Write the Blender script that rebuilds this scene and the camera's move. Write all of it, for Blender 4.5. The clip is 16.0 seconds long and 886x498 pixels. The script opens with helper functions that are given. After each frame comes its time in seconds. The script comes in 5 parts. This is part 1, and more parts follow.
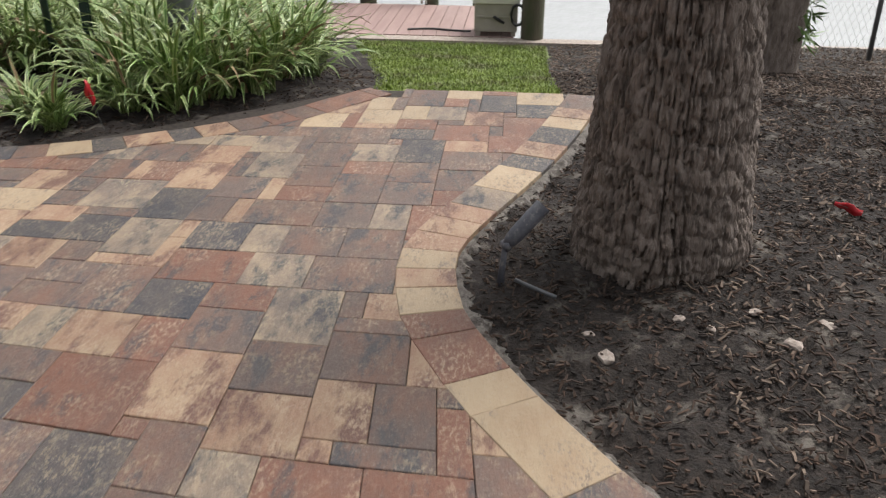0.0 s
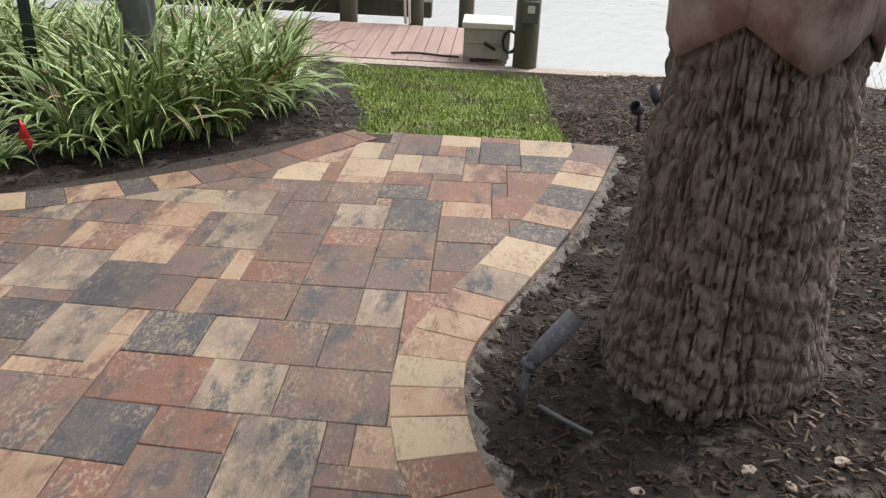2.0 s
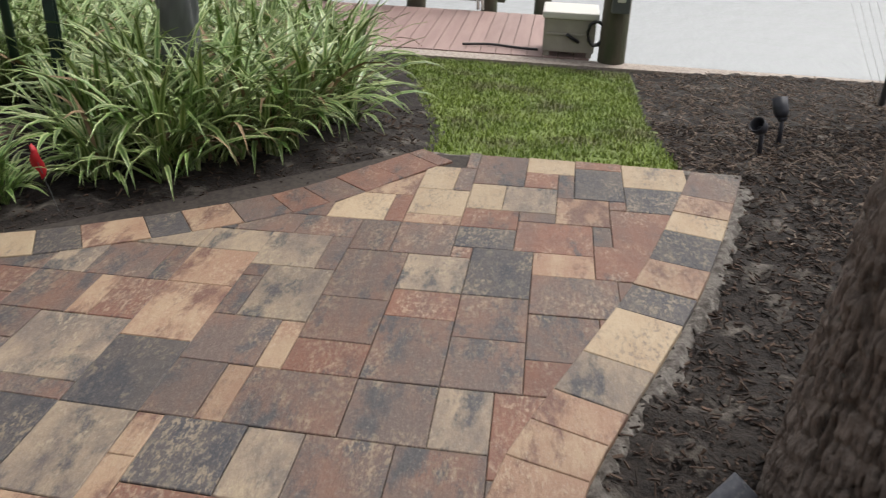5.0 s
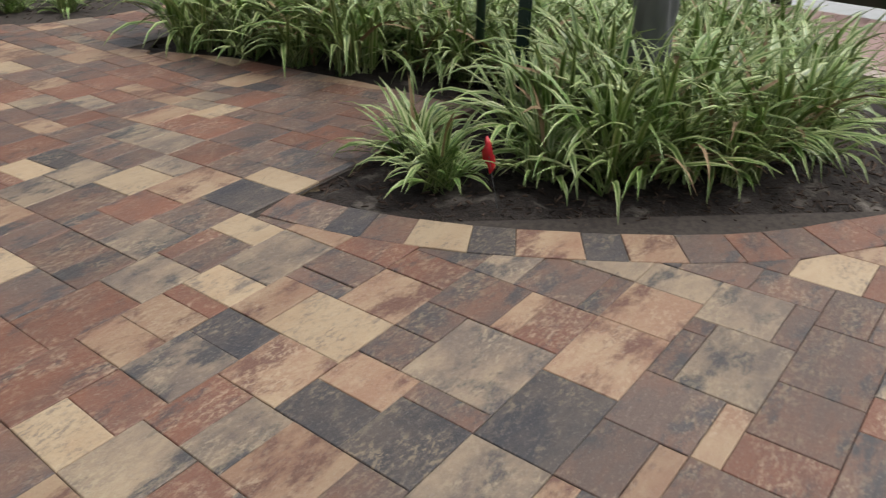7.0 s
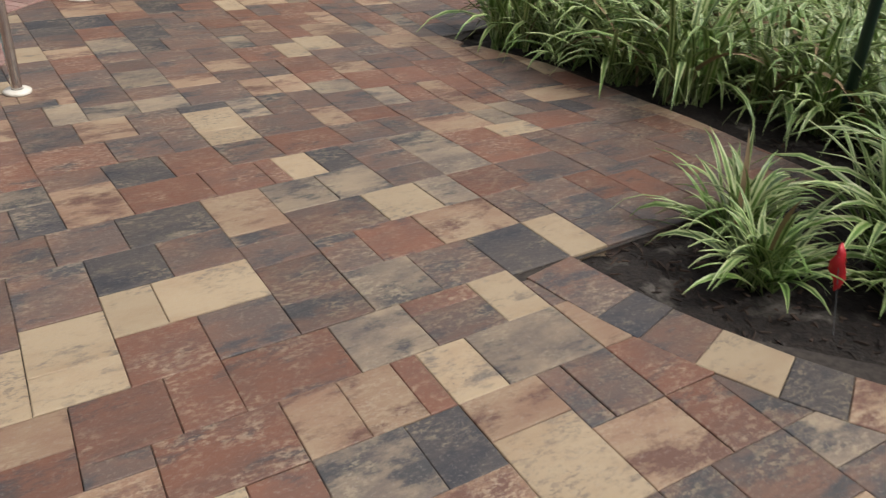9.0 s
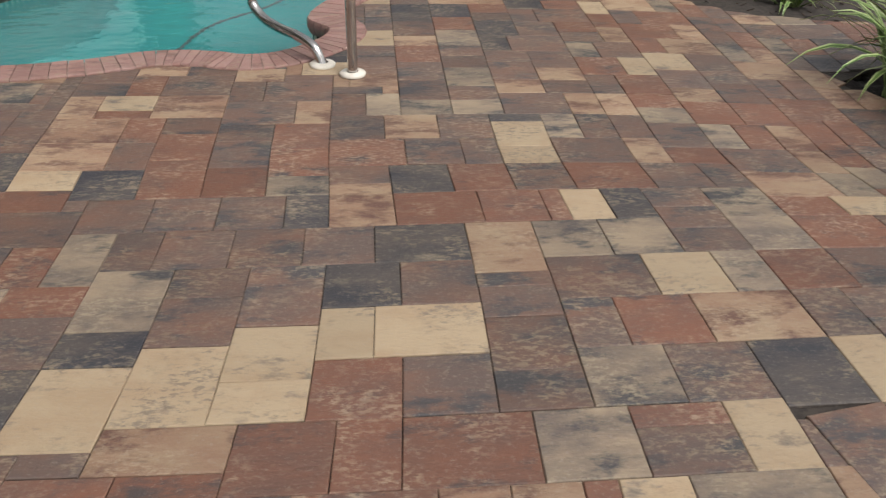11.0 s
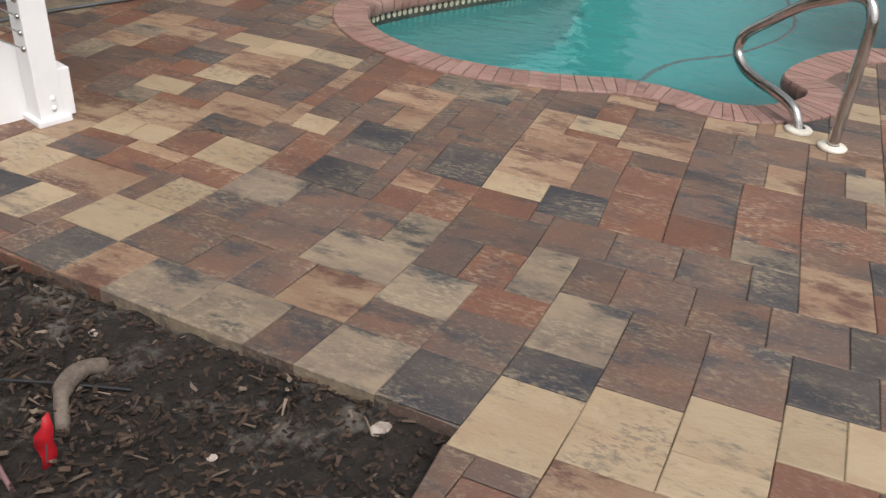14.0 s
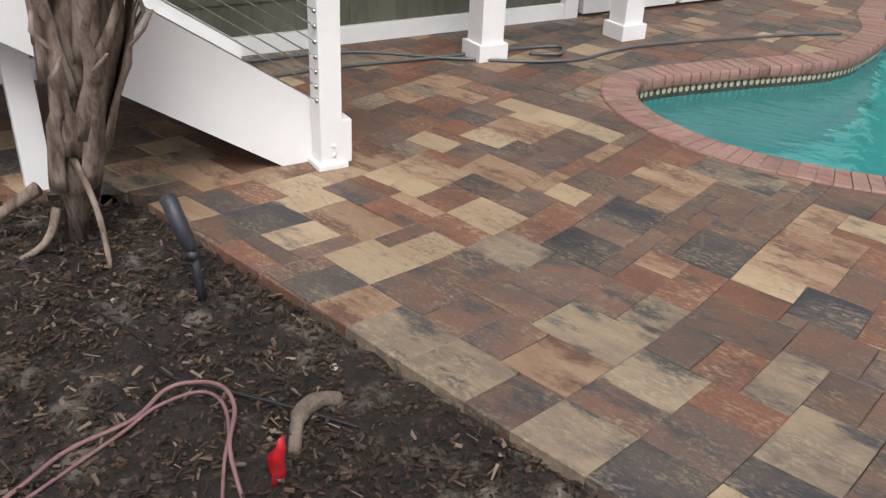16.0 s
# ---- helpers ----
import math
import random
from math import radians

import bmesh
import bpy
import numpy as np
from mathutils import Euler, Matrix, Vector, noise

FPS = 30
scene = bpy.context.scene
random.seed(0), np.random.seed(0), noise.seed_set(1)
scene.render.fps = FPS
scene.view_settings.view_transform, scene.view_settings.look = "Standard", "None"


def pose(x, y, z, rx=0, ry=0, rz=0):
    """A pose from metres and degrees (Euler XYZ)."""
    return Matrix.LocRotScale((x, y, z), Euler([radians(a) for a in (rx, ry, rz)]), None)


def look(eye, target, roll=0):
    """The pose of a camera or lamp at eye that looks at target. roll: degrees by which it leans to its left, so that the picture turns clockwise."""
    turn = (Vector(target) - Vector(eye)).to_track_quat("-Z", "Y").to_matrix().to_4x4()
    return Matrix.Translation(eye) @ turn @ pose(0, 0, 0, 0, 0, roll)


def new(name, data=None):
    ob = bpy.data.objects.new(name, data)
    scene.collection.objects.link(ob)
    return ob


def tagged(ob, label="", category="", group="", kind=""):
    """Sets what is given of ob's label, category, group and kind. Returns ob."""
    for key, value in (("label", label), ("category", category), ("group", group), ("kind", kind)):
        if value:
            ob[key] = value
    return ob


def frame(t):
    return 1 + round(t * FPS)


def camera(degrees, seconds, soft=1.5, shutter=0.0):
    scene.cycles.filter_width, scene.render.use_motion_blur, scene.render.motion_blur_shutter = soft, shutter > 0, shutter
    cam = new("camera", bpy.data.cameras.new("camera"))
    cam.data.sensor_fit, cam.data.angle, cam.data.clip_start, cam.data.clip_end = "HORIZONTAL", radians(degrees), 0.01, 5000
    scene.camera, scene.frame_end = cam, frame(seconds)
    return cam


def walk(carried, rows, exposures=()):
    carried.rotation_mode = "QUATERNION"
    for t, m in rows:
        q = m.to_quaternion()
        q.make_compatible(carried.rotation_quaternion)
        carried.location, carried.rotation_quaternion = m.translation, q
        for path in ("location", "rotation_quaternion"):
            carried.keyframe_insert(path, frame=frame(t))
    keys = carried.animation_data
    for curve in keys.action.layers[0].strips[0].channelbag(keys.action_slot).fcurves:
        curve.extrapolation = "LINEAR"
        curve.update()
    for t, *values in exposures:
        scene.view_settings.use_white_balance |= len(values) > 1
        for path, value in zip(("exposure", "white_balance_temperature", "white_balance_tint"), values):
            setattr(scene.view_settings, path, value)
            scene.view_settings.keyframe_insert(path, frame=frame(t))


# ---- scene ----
cam = camera(54.4, 16.0, soft=1.25, shutter=0.25)
PATH = [
    (0, (-2.698, -0.251, 1.533), (-0.905, -0.092, 0.663), 0.4),
    (0.5, (-2.516, -0.104, 1.542), (-0.719, -0.084, 0.664), -0.6),
    (1, (-2.392, -0.036, 1.530), (-0.613, -0.101, 0.618), 0.9),
    (1.5, (-2.178, -0.031, 1.539), (-0.397, -0.007, 0.628), 1.0),
    (2, (-1.981, -0.067, 1.548), (-0.174, 0.025, 0.696), 2.5),
    (2.5, (-1.787, -0.010, 1.528), (0.011, 0.084, 0.658), 3.2),
    (3, (-1.589, 0.100, 1.537), (0.208, 0.123, 0.660), 1.0),
    (3.2, (-1.547, 0.126, 1.544), (0.248, 0.121, 0.663), 1.8),
    (5.3, (-1.064, 0.116, 1.518), (0.675, 0.466, 0.594), 2.3),
    (5.5, (-0.993, 0.018, 1.545), (0.682, 0.566, 0.598), 1.8),
    (6, (-0.909, 0.184, 1.514), (0.679, 0.942, 0.564), 1.4),
    (6.5, (-0.877, 0.382, 1.490), (0.659, 1.256, 0.555), 0.3),
    (7, (-0.827, 0.520, 1.476), (0.620, 1.516, 0.519), 1.9),
    (7.5, (-0.655, 0.650, 1.505), (0.643, 1.797, 0.506), 2.9),
    (8, (-0.524, 0.731, 1.513), (0.660, 1.991, 0.509), 3.5),
    (8.5, (-0.451, 0.865, 1.478), (0.637, 2.191, 0.449), 4.0),
    (8.7, (-0.402, 0.923, 1.465), (0.640, 2.285, 0.436), 3.8),
    (10.8, (0.149, 1.277, 1.455), (0.372, 2.953, 0.386), 1.7),
    (11, (0.156, 1.296, 1.451), (0.315, 2.974, 0.374), 1.4),
    (11.5, (0.111, 1.318, 1.453), (0.173, 3.012, 0.392), 1.6),
    (12, (0.035, 1.325, 1.465), (0.017, 3.040, 0.437), 2.8),
    (12.5, (-0.027, 1.332, 1.465), (-0.190, 3.044, 0.445), 3.5),
    (13, (-0.104, 1.340, 1.461), (-0.428, 3.024, 0.431), 4.1),
    (13.5, (-0.190, 1.354, 1.451), (-0.663, 2.990, 0.403), 4.6),
    (14, (-0.264, 1.362, 1.445), (-0.846, 2.956, 0.387), 4.3),
    (14.5, (-0.298, 1.385, 1.437), (-0.990, 2.937, 0.383), 4.6),
    (15, (-0.294, 1.382, 1.451), (-1.128, 2.873, 0.411), 4.3),
    (15.5, (-0.275, 1.387, 1.474), (-1.267, 2.800, 0.464), 3.5),
    (16, (-0.247, 1.369, 1.489), (-1.349, 2.729, 0.522), 2.6),
]
walk(cam, [(t, look(e, q, r)) for t, e, q, r in PATH], [(0, 0.44), (3, 0.54), (5.5, 0.18), (8.5, 0.14), (11, 0.06), (13, 0.07), (16, 0.16)])

# ---- world and light: overcast noon sky with a soft sun ----
world = bpy.data.worlds.new("sky")
scene.world = world
world.use_nodes = True
wn, wl = world.node_tree.nodes, world.node_tree.links
sky = wn.new("ShaderNodeTexSky")
sky.sky_type, sky.sun_disc = "NISHITA", False
sky.sun_elevation, sky.sun_rotation = radians(57), radians(135)
sky.dust_density, sky.air_density, sky.ozone_density = 6.0, 1.0, 1.0
pale = wn.new("ShaderNodeHueSaturation")
pale.inputs["Saturation"].default_value = 0.18
wl.new(sky.outputs[0], pale.inputs["Color"])
wl.new(pale.outputs[0], wn["Background"].inputs[0])
wn["Background"].inputs[1].default_value = 0.15
sun = new("sun", bpy.data.lights.new("sun", "SUN"))
sun.data.energy, sun.data.angle, sun.data.color = 1.3, radians(25), (1.0, 0.96, 0.91)
sun.matrix_world = look((5.5, -5.5, 12), (0, 0, 0))

# ---- materials ----
def mat(name, color, rough=0.7, metal=0.0, color2=None, scale=8.0, stretch=(1, 1, 1), bump=0.0, bscale=60.0, color3=None, scale3=2.0, obj_var=0.0, spec=0.5):
    m = bpy.data.materials.new(name)
    m.use_nodes = True
    n, l = m.node_tree.nodes, m.node_tree.links
    b = n["Principled BSDF"]
    b.inputs["Roughness"].default_value, b.inputs["Metallic"].default_value = rough, metal
    b.inputs["Specular IOR Level"].default_value = spec
    geo = n.new("ShaderNodeNewGeometry")
    mp = n.new("ShaderNodeMapping")
    mp.inputs["Scale"].default_value = stretch
    l.new(geo.outputs["Position"], mp.inputs["Vector"])
    col = n.new("ShaderNodeRGB")
    col.outputs[0].default_value = (*color, 1)
    out = col.outputs[0]
    for c, s, lo, hi in ((color2, scale, 0.42, 0.62), (color3, scale3, 0.54, 0.70)):
        if c is None:
            continue
        tx = n.new("ShaderNodeTexNoise")
        tx.inputs["Scale"].default_value, tx.inputs["Detail"].default_value, tx.inputs["Roughness"].default_value = s, 6, 0.65
        l.new(mp.outputs[0], tx.inputs["Vector"])
        rp = n.new("ShaderNodeMapRange")
        rp.inputs["From Min"].default_value, rp.inputs["From Max"].default_value = lo, hi
        l.new(tx.outputs["Fac"], rp.inputs["Value"])
        mx = n.new("ShaderNodeMix")
        mx.data_type = "RGBA"
        l.new(rp.outputs[0], mx.inputs["Factor"])
        l.new(out, mx.inputs["A"])
        mx.inputs["B"].default_value = (*c, 1)
        out = mx.outputs["Result"]
    if obj_var:
        info = n.new("ShaderNodeObjectInfo")
        add = n.new("ShaderNodeMath")
        l.new(info.outputs["Random"], add.inputs[0])
        l.new(geo.outputs["Random Per Island"], add.inputs[1])
        fr = n.new("ShaderNodeMath")
        fr.operation = "FRACT"
        l.new(add.outputs[0], fr.inputs[0])
        rr = n.new("ShaderNodeMapRange")
        rr.inputs["To Min"].default_value, rr.inputs["To Max"].default_value = 1 - obj_var, 1 + obj_var
        l.new(fr.outputs[0], rr.inputs["Value"])
        hs = n.new("ShaderNodeHueSaturation")
        l.new(rr.outputs[0], hs.inputs["Value"])
        l.new(out, hs.inputs["Color"])
        out = hs.outputs[0]
    l.new(out, b.inputs["Base Color"])
    if bump:
        tx = n.new("ShaderNodeTexNoise")
        tx.inputs["Scale"].default_value, tx.inputs["Detail"].default_value = bscale, 5
        l.new(mp.outputs[0], tx.inputs["Vector"])
        bp = n.new("ShaderNodeBump")
        bp.inputs["Strength"].default_value, bp.inputs["Distance"].default_value = min(1, bump), 0.01
        l.new(tx.outputs["Fac"], bp.inputs["Height"])
        l.new(bp.outputs[0], b.inputs["Normal"])
    return m


def paver_mat(name, base, streak, dark, s_lo, d_lo, light=(0.30, 0.235, 0.16)):
    """Split-face concrete: streaked blend of a base, a second tone and dark mottling, shifted from piece to piece."""
    m = bpy.data.materials.new(name)
    m.use_nodes = True
    n, l = m.node_tree.nodes, m.node_tree.links
    b = n["Principled BSDF"]
    b.inputs["Roughness"].default_value = 0.56
    b.inputs["Specular IOR Level"].default_value = 0.42
    geo, info = n.new("ShaderNodeNewGeometry"), n.new("ShaderNodeObjectInfo")
    add = n.new("ShaderNodeMath")
    l.new(info.outputs["Random"], add.inputs[0])
    l.new(geo.outputs["Random Per Island"], add.inputs[1])
    off = n.new("ShaderNodeMath")
    off.operation = "MULTIPLY"
    off.inputs[1].default_value = 37.0
    l.new(add.outputs[0], off.inputs[0])
    cmb = n.new("ShaderNodeCombineXYZ")
    l.new(off.outputs[0], cmb.inputs[2])
    l.new(off.outputs[0], cmb.inputs[0])
    va = n.new("ShaderNodeVectorMath")
    l.new(geo.outputs["Position"], va.inputs[0])
    l.new(cmb.outputs[0], va.inputs[1])

    def tex(scale, stretch, detail, lo, hi):
        mp = n.new("ShaderNodeMapping")
        mp.inputs["Scale"].default_value = stretch
        l.new(va.outputs[0], mp.inputs["Vector"])
        t = n.new("ShaderNodeTexNoise")
        t.inputs["Scale"].default_value, t.inputs["Detail"].default_value, t.inputs["Roughness"].default_value = scale, detail, 0.7
        l.new(mp.outputs[0], t.inputs["Vector"])
        r = n.new("ShaderNodeMapRange")
        r.inputs["From Min"].default_value, r.inputs["From Max"].default_value = lo, hi
        l.new(t.outputs["Fac"], r.inputs["Value"])
        return r.outputs[0], t.outputs["Fac"]

    def mix(f, a, c):
        x = n.new("ShaderNodeMix")
        x.data_type = "RGBA"
        l.new(f, x.inputs["Factor"])
        if isinstance(a, tuple):
            x.inputs["A"].default_value = (*a, 1)
        else:
            l.new(a, x.inputs["A"])
        x.inputs["B"].default_value = (*c, 1)
        return x.outputs["Result"]
    f1, _ = tex(3.0, (0.9, 1.8, 1), 10, s_lo - 0.08, s_lo + 0.14)
    f2, _ = tex(4.2, (0.9, 2.0, 1), 12, d_lo - 0.03, d_lo + 0.07)
    f3, fine = tex(70, (1, 1.5, 1), 5, 0.55, 0.68)
    fleck, _ = tex(40, (0.9, 1.8, 1), 12, 0.49, 0.59)
    patch, _ = tex(3.6, (1, 1.4, 1), 4, 0.46, 0.60)
    c = mix(f1, base, streak)
    c = mix(f2, c, dark)

    def times(a, k):
        g = n.new("ShaderNodeMath")
        g.operation = "MULTIPLY"
        l.new(a, g.inputs[0])
        if isinstance(k, float):
            g.inputs[1].default_value = k
        else:
            l.new(k, g.inputs[1])
        return g.outputs[0]
    c = mix(times(times(fleck, patch), 0.66), c, light)
    c = mix(times(f3, 0.30), c, (0.34, 0.30, 0.25))
    hs = n.new("ShaderNodeHueSaturation")
    fr = n.new("ShaderNodeMath")
    fr.operation = "FRACT"
    l.new(add.outputs[0], fr.inputs[0])
    rr = n.new("ShaderNodeMapRange")
    rr.inputs["To Min"].default_value, rr.inputs["To Max"].default_value = 0.87, 1.13
    l.new(fr.outputs[0], rr.inputs["Value"])
    l.new(rr.outputs[0], hs.inputs["Value"])
    l.new(c, hs.inputs["Color"])
    l.new(hs.outputs[0], b.inputs["Base Color"])
    _, h1 = tex(11, (1, 2.4, 1), 6, 0, 1)
    bp = n.new("ShaderNodeBump")
    bp.inputs["Strength"].default_value, bp.inputs["Distance"].default_value = 0.55, 0.012
    l.new(h1, bp.inputs["Height"])
    bp2 = n.new("ShaderNodeBump")
    bp2.inputs["Strength"].default_value, bp2.inputs["Distance"].default_value = 0.35, 0.004
    l.new(fine, bp2.inputs["Height"])
    l.new(bp.outputs[0], bp2.inputs["Normal"])
    l.new(bp2.outputs[0], b.inputs["Normal"])
    return m


CREAM, TAN, RED, BROWN, CHAR = (0.37, 0.283, 0.185), (0.25, 0.150, 0.098), (0.170, 0.077, 0.049), (0.108, 0.077, 0.065), (0.036, 0.036, 0.043)
M_PAVER = {
    "c": paver_mat("paver_cream", CREAM, (0.32, 0.225, 0.14), (0.14, 0.115, 0.095), 0.52, 0.60, (0.12, 0.10, 0.085)),
    "m": paver_mat("paver_cream_mottled", (0.29, 0.222, 0.152), (0.135, 0.105, 0.087), (0.052, 0.05, 0.052), 0.46, 0.54, (0.34, 0.28, 0.19)),
    "t": paver_mat("paver_tan", TAN, (0.33, 0.24, 0.155), (0.125, 0.064, 0.046), 0.5, 0.52, (0.38, 0.29, 0.20)),
    "r": paver_mat("paver_red", RED, (0.125, 0.07, 0.053), (0.065, 0.05, 0.048), 0.52, 0.58, (0.36, 0.27, 0.19)),
    "b": paver_mat("paver_brown", BROWN, (0.155, 0.085, 0.060), (0.055, 0.052, 0.054), 0.5, 0.54),
    "k": paver_mat("paver_charcoal", CHAR, (0.088, 0.072, 0.063), (0.17, 0.14, 0.105), 0.48, 0.62),
}
M_COPING = paver_mat("coping_brick", (0.27, 0.145, 0.125), (0.32, 0.20, 0.175), (0.17, 0.095, 0.08), 0.5, 0.56)
M_MORTAR = mat("pale_mortar", (0.33, 0.25, 0.215), 0.9, color2=(0.24, 0.18, 0.155), scale=30)
M_LOOSE = mat("loose_sand", (0.15, 0.135, 0.12), 0.95, color2=(0.045, 0.037, 0.031), scale=16, color3=(0.24, 0.22, 0.195), scale3=30, bump=0.8, bscale=90)
M_SAND = mat("joint_sand", (0.05, 0.04, 0.033), 0.95, color2=(0.025, 0.02, 0.017), scale=40)
M_SOIL = mat("garden_soil", (0.011, 0.0075, 0.006), 0.95, color2=(0.023, 0.016, 0.012), scale=30, color3=(0.14, 0.123, 0.105), scale3=5.0, bump=1.0, bscale=75)
M_SANDY = mat("sandy_soil", (0.009, 0.0065, 0.005), 0.95, color2=(0.022, 0.016, 0.012), scale=26, color3=(0.15, 0.132, 0.115), scale3=5.5, bump=1.0, bscale=75)
M_CHIP = mat("mulch_chips", (0.026, 0.015, 0.0095), 0.9, color2=(0.055, 0.034, 0.023), scale=9, obj_var=0.8)
M_CHIP_PALE = mat("weathered_mulch_chips", (0.14, 0.105, 0.08), 0.9, color2=(0.085, 0.06, 0.045), scale=7, obj_var=0.6)
M_BARK = mat("palm_bark", (0.15, 0.118, 0.098), 0.95, color2=(0.25, 0.208, 0.18), scale=34, stretch=(1, 1, 0.3), bump=1.0, bscale=130, color3=(0.04, 0.028, 0.022), scale3=15)
M_HUSK = mat("palm_husk", (0.28, 0.22, 0.185), 0.85, color2=(0.10, 0.066, 0.05), scale=22, stretch=(1, 1, 0.25), bump=0.7, bscale=80)
M_BOOT = mat("palm_boot", (0.21, 0.135, 0.11), 0.6, color2=(0.34, 0.28, 0.245), scale=7, stretch=(1, 1, 0.6), bump=0.6, bscale=40, color3=(0.10, 0.055, 0.042), scale3=5)
M_LEAF = mat("strap_leaf_green", (0.105, 0.185, 0.030), 0.40, color2=(0.055, 0.115, 0.020), scale=3, obj_var=0.35)
M_LEAF_EDGE = mat("strap_leaf_cream_edge", (0.40, 0.45, 0.21), 0.45, color2=(0.17, 0.27, 0.07), scale=6)
M_LEAF_DRY = mat("dry_leaf", (0.22, 0.15, 0.08), 0.8)
M_GRASS = mat("lawn_grass", (0.135, 0.195, 0.022), 0.6, color2=(0.19, 0.25, 0.04), scale=2, color3=(0.13, 0.12, 0.05), scale3=1.6, obj_var=0.4)
M_WHITE = mat("white_paint", (0.85, 0.85, 0.86), 0.35, color2=(0.80, 0.805, 0.815), scale=3)
M_SHINGLE = mat("grey_green_shingle", (0.115, 0.118, 0.09), 0.8, color2=(0.085, 0.088, 0.066), scale=10, stretch=(1, 1, 0.2), obj_var=0.12, bump=0.4, bscale=90)
M_STEEL = mat("polished_steel", (0.62, 0.60, 0.58), 0.16, 1.0, color2=(0.5, 0.48, 0.46), scale=30)
M_CABLE = mat("stainless_cable", (0.5, 0.5, 0.5), 0.3, 1.0)
M_PLASTIC = mat("white_plastic", (0.72, 0.68, 0.60), 0.45, color2=(0.6, 0.55, 0.47), scale=25)
M_SHELL = mat("pool_plaster", (0.062, 0.315, 0.315), 0.6, color2=(0.048, 0.275, 0.28), scale=2)
M_TILE_DARK = mat("dark_tile", (0.06, 0.062, 0.05), 0.25, color2=(0.11, 0.105, 0.085), scale=12)
M_TILE_PALE = mat("ivory_tile", (0.60, 0.55, 0.43), 0.3, color2=(0.5, 0.45, 0.34), scale=14)
M_DOCK = mat("composite_decking", (0.35, 0.24, 0.215), 0.6, color2=(0.30, 0.20, 0.18), scale=5, stretch=(0.3, 2, 1), obj_var=0.08)
M_BOX = mat("beige_resin", (0.38, 0.345, 0.30), 0.55, color2=(0.33, 0.30, 0.26), scale=6)
M_BOXTOP = mat("pale_resin", (0.66, 0.63, 0.58), 0.5)
M_PILE = mat("weathered_piling", (0.10, 0.085, 0.06), 0.9, color2=(0.06, 0.07, 0.035), scale=6, stretch=(1, 1, 0.2), bump=0.6)
M_BLACK = mat("black_rubber", (0.012, 0.012, 0.014), 0.45)
M_GREY = mat("grey_metal", (0.12, 0.125, 0.13), 0.5, 0.3)
M_SPOT = mat("speckled_graphite", (0.075, 0.078, 0.095), 0.6, 0.0, color2=(0.11, 0.11, 0.125), scale=40, color3=(0.22, 0.21, 0.2), scale3=45)
M_DARKSPOT = mat("dark_slate_enamel", (0.022, 0.023, 0.032), 0.5, color2=(0.035, 0.035, 0.045), scale=30)
M_GREEN = mat("dark_green_steel", (0.012, 0.03, 0.028), 0.35, 0.2)
M_SIDESTRIP = mat("grey_side_strip", (0.26, 0.26, 0.25), 0.5, color2=(0.18, 0.18, 0.17), scale=9, stretch=(1, 1, 0.2))
M_REDTAG = mat("red_marker", (0.45, 0.012, 0.02), 0.5)
M_PIPE = mat("pink_grey_tube", (0.22, 0.12, 0.125), 0.5, color2=(0.16, 0.085, 0.09), scale=12)
M_STONE = mat("pale_stone_chip", (0.42, 0.36, 0.31), 0.9, color2=(0.27, 0.22, 0.19), scale=30, bump=0.6)
M_ROOT = mat("weathered_root", (0.17, 0.135, 0.11), 0.95, color2=(0.10, 0.075, 0.06), scale=20, bump=0.8)
M_FAR = mat("far_bank_foliage", (0.05, 0.08, 0.03), 0.9, color2=(0.02, 0.035, 0.015), scale=0.6)


def water_mat(name, tint, scale, strength, rough, trans):
    m = bpy.data.materials.new(name)
    m.use_nodes = True
    n, l = m.node_tree.nodes, m.node_tree.links
    b = n["Principled BSDF"]
    b.inputs["Base Color"].default_value = (*tint, 1)
    b.inputs["Roughness"].default_value, b.inputs["IOR"].default_value = rough, 1.33
    b.inputs["Transmission Weight"].default_value = trans
    geo = n.new("ShaderNodeNewGeometry")
    t = n.new("ShaderNodeTexNoise")
    t.inputs["Scale"].default_value, t.inputs["Detail"].default_value = scale, 3
    mp = n.new("ShaderNodeMapping")
    mp.inputs["Scale"].default_value = (1, 1.8, 1)
    l.new(geo.outputs["Position"], mp.inputs[0])
    l.new(mp.outputs[0], t.inputs["Vector"])
    bp = n.new("ShaderNodeBump")
    bp.inputs["Strength"].default_value, bp.inputs["Distance"].default_value = strength, 0.05
    l.new(t.outputs["Fac"], bp.inputs["Height"])
    l.new(bp.outputs[0], b.inputs["Normal"])
    return m


M_POOLWATER = water_mat("pool_water", (0.62, 0.93, 0.93), 5.5, 0.32, 0.02, 1.0)
# pale base and raised specular stand in for the bright sky's reflection
M_CANAL = water_mat("canal_water", (0.36, 0.37, 0.37), 2.2, 0.35, 0.10, 0.0)
M_CANAL.node_tree.nodes["Principled BSDF"].inputs["Specular IOR Level"].default_value = 1.0


# ---- mesh helpers ----
def mesh(name, verts, faces, material, parent=None, label="", smooth=False, mats=None, idx=None):
    me = bpy.data.meshes.new(name)
    me.from_pydata([tuple(v) for v in verts], [], [tuple(f) for f in faces])
    for m in (mats or [material]):
        me.materials.append(m)
    if idx is not None:
        me.polygons.foreach_set("material_index", idx)
    if smooth:
        me.polygons.foreach_set("use_smooth", [True] * len(me.polygons))
    me.update()
    ob = new(name, me)
    if parent:
        ob.parent = parent
    if label:
        ob["label"] = label
    return ob


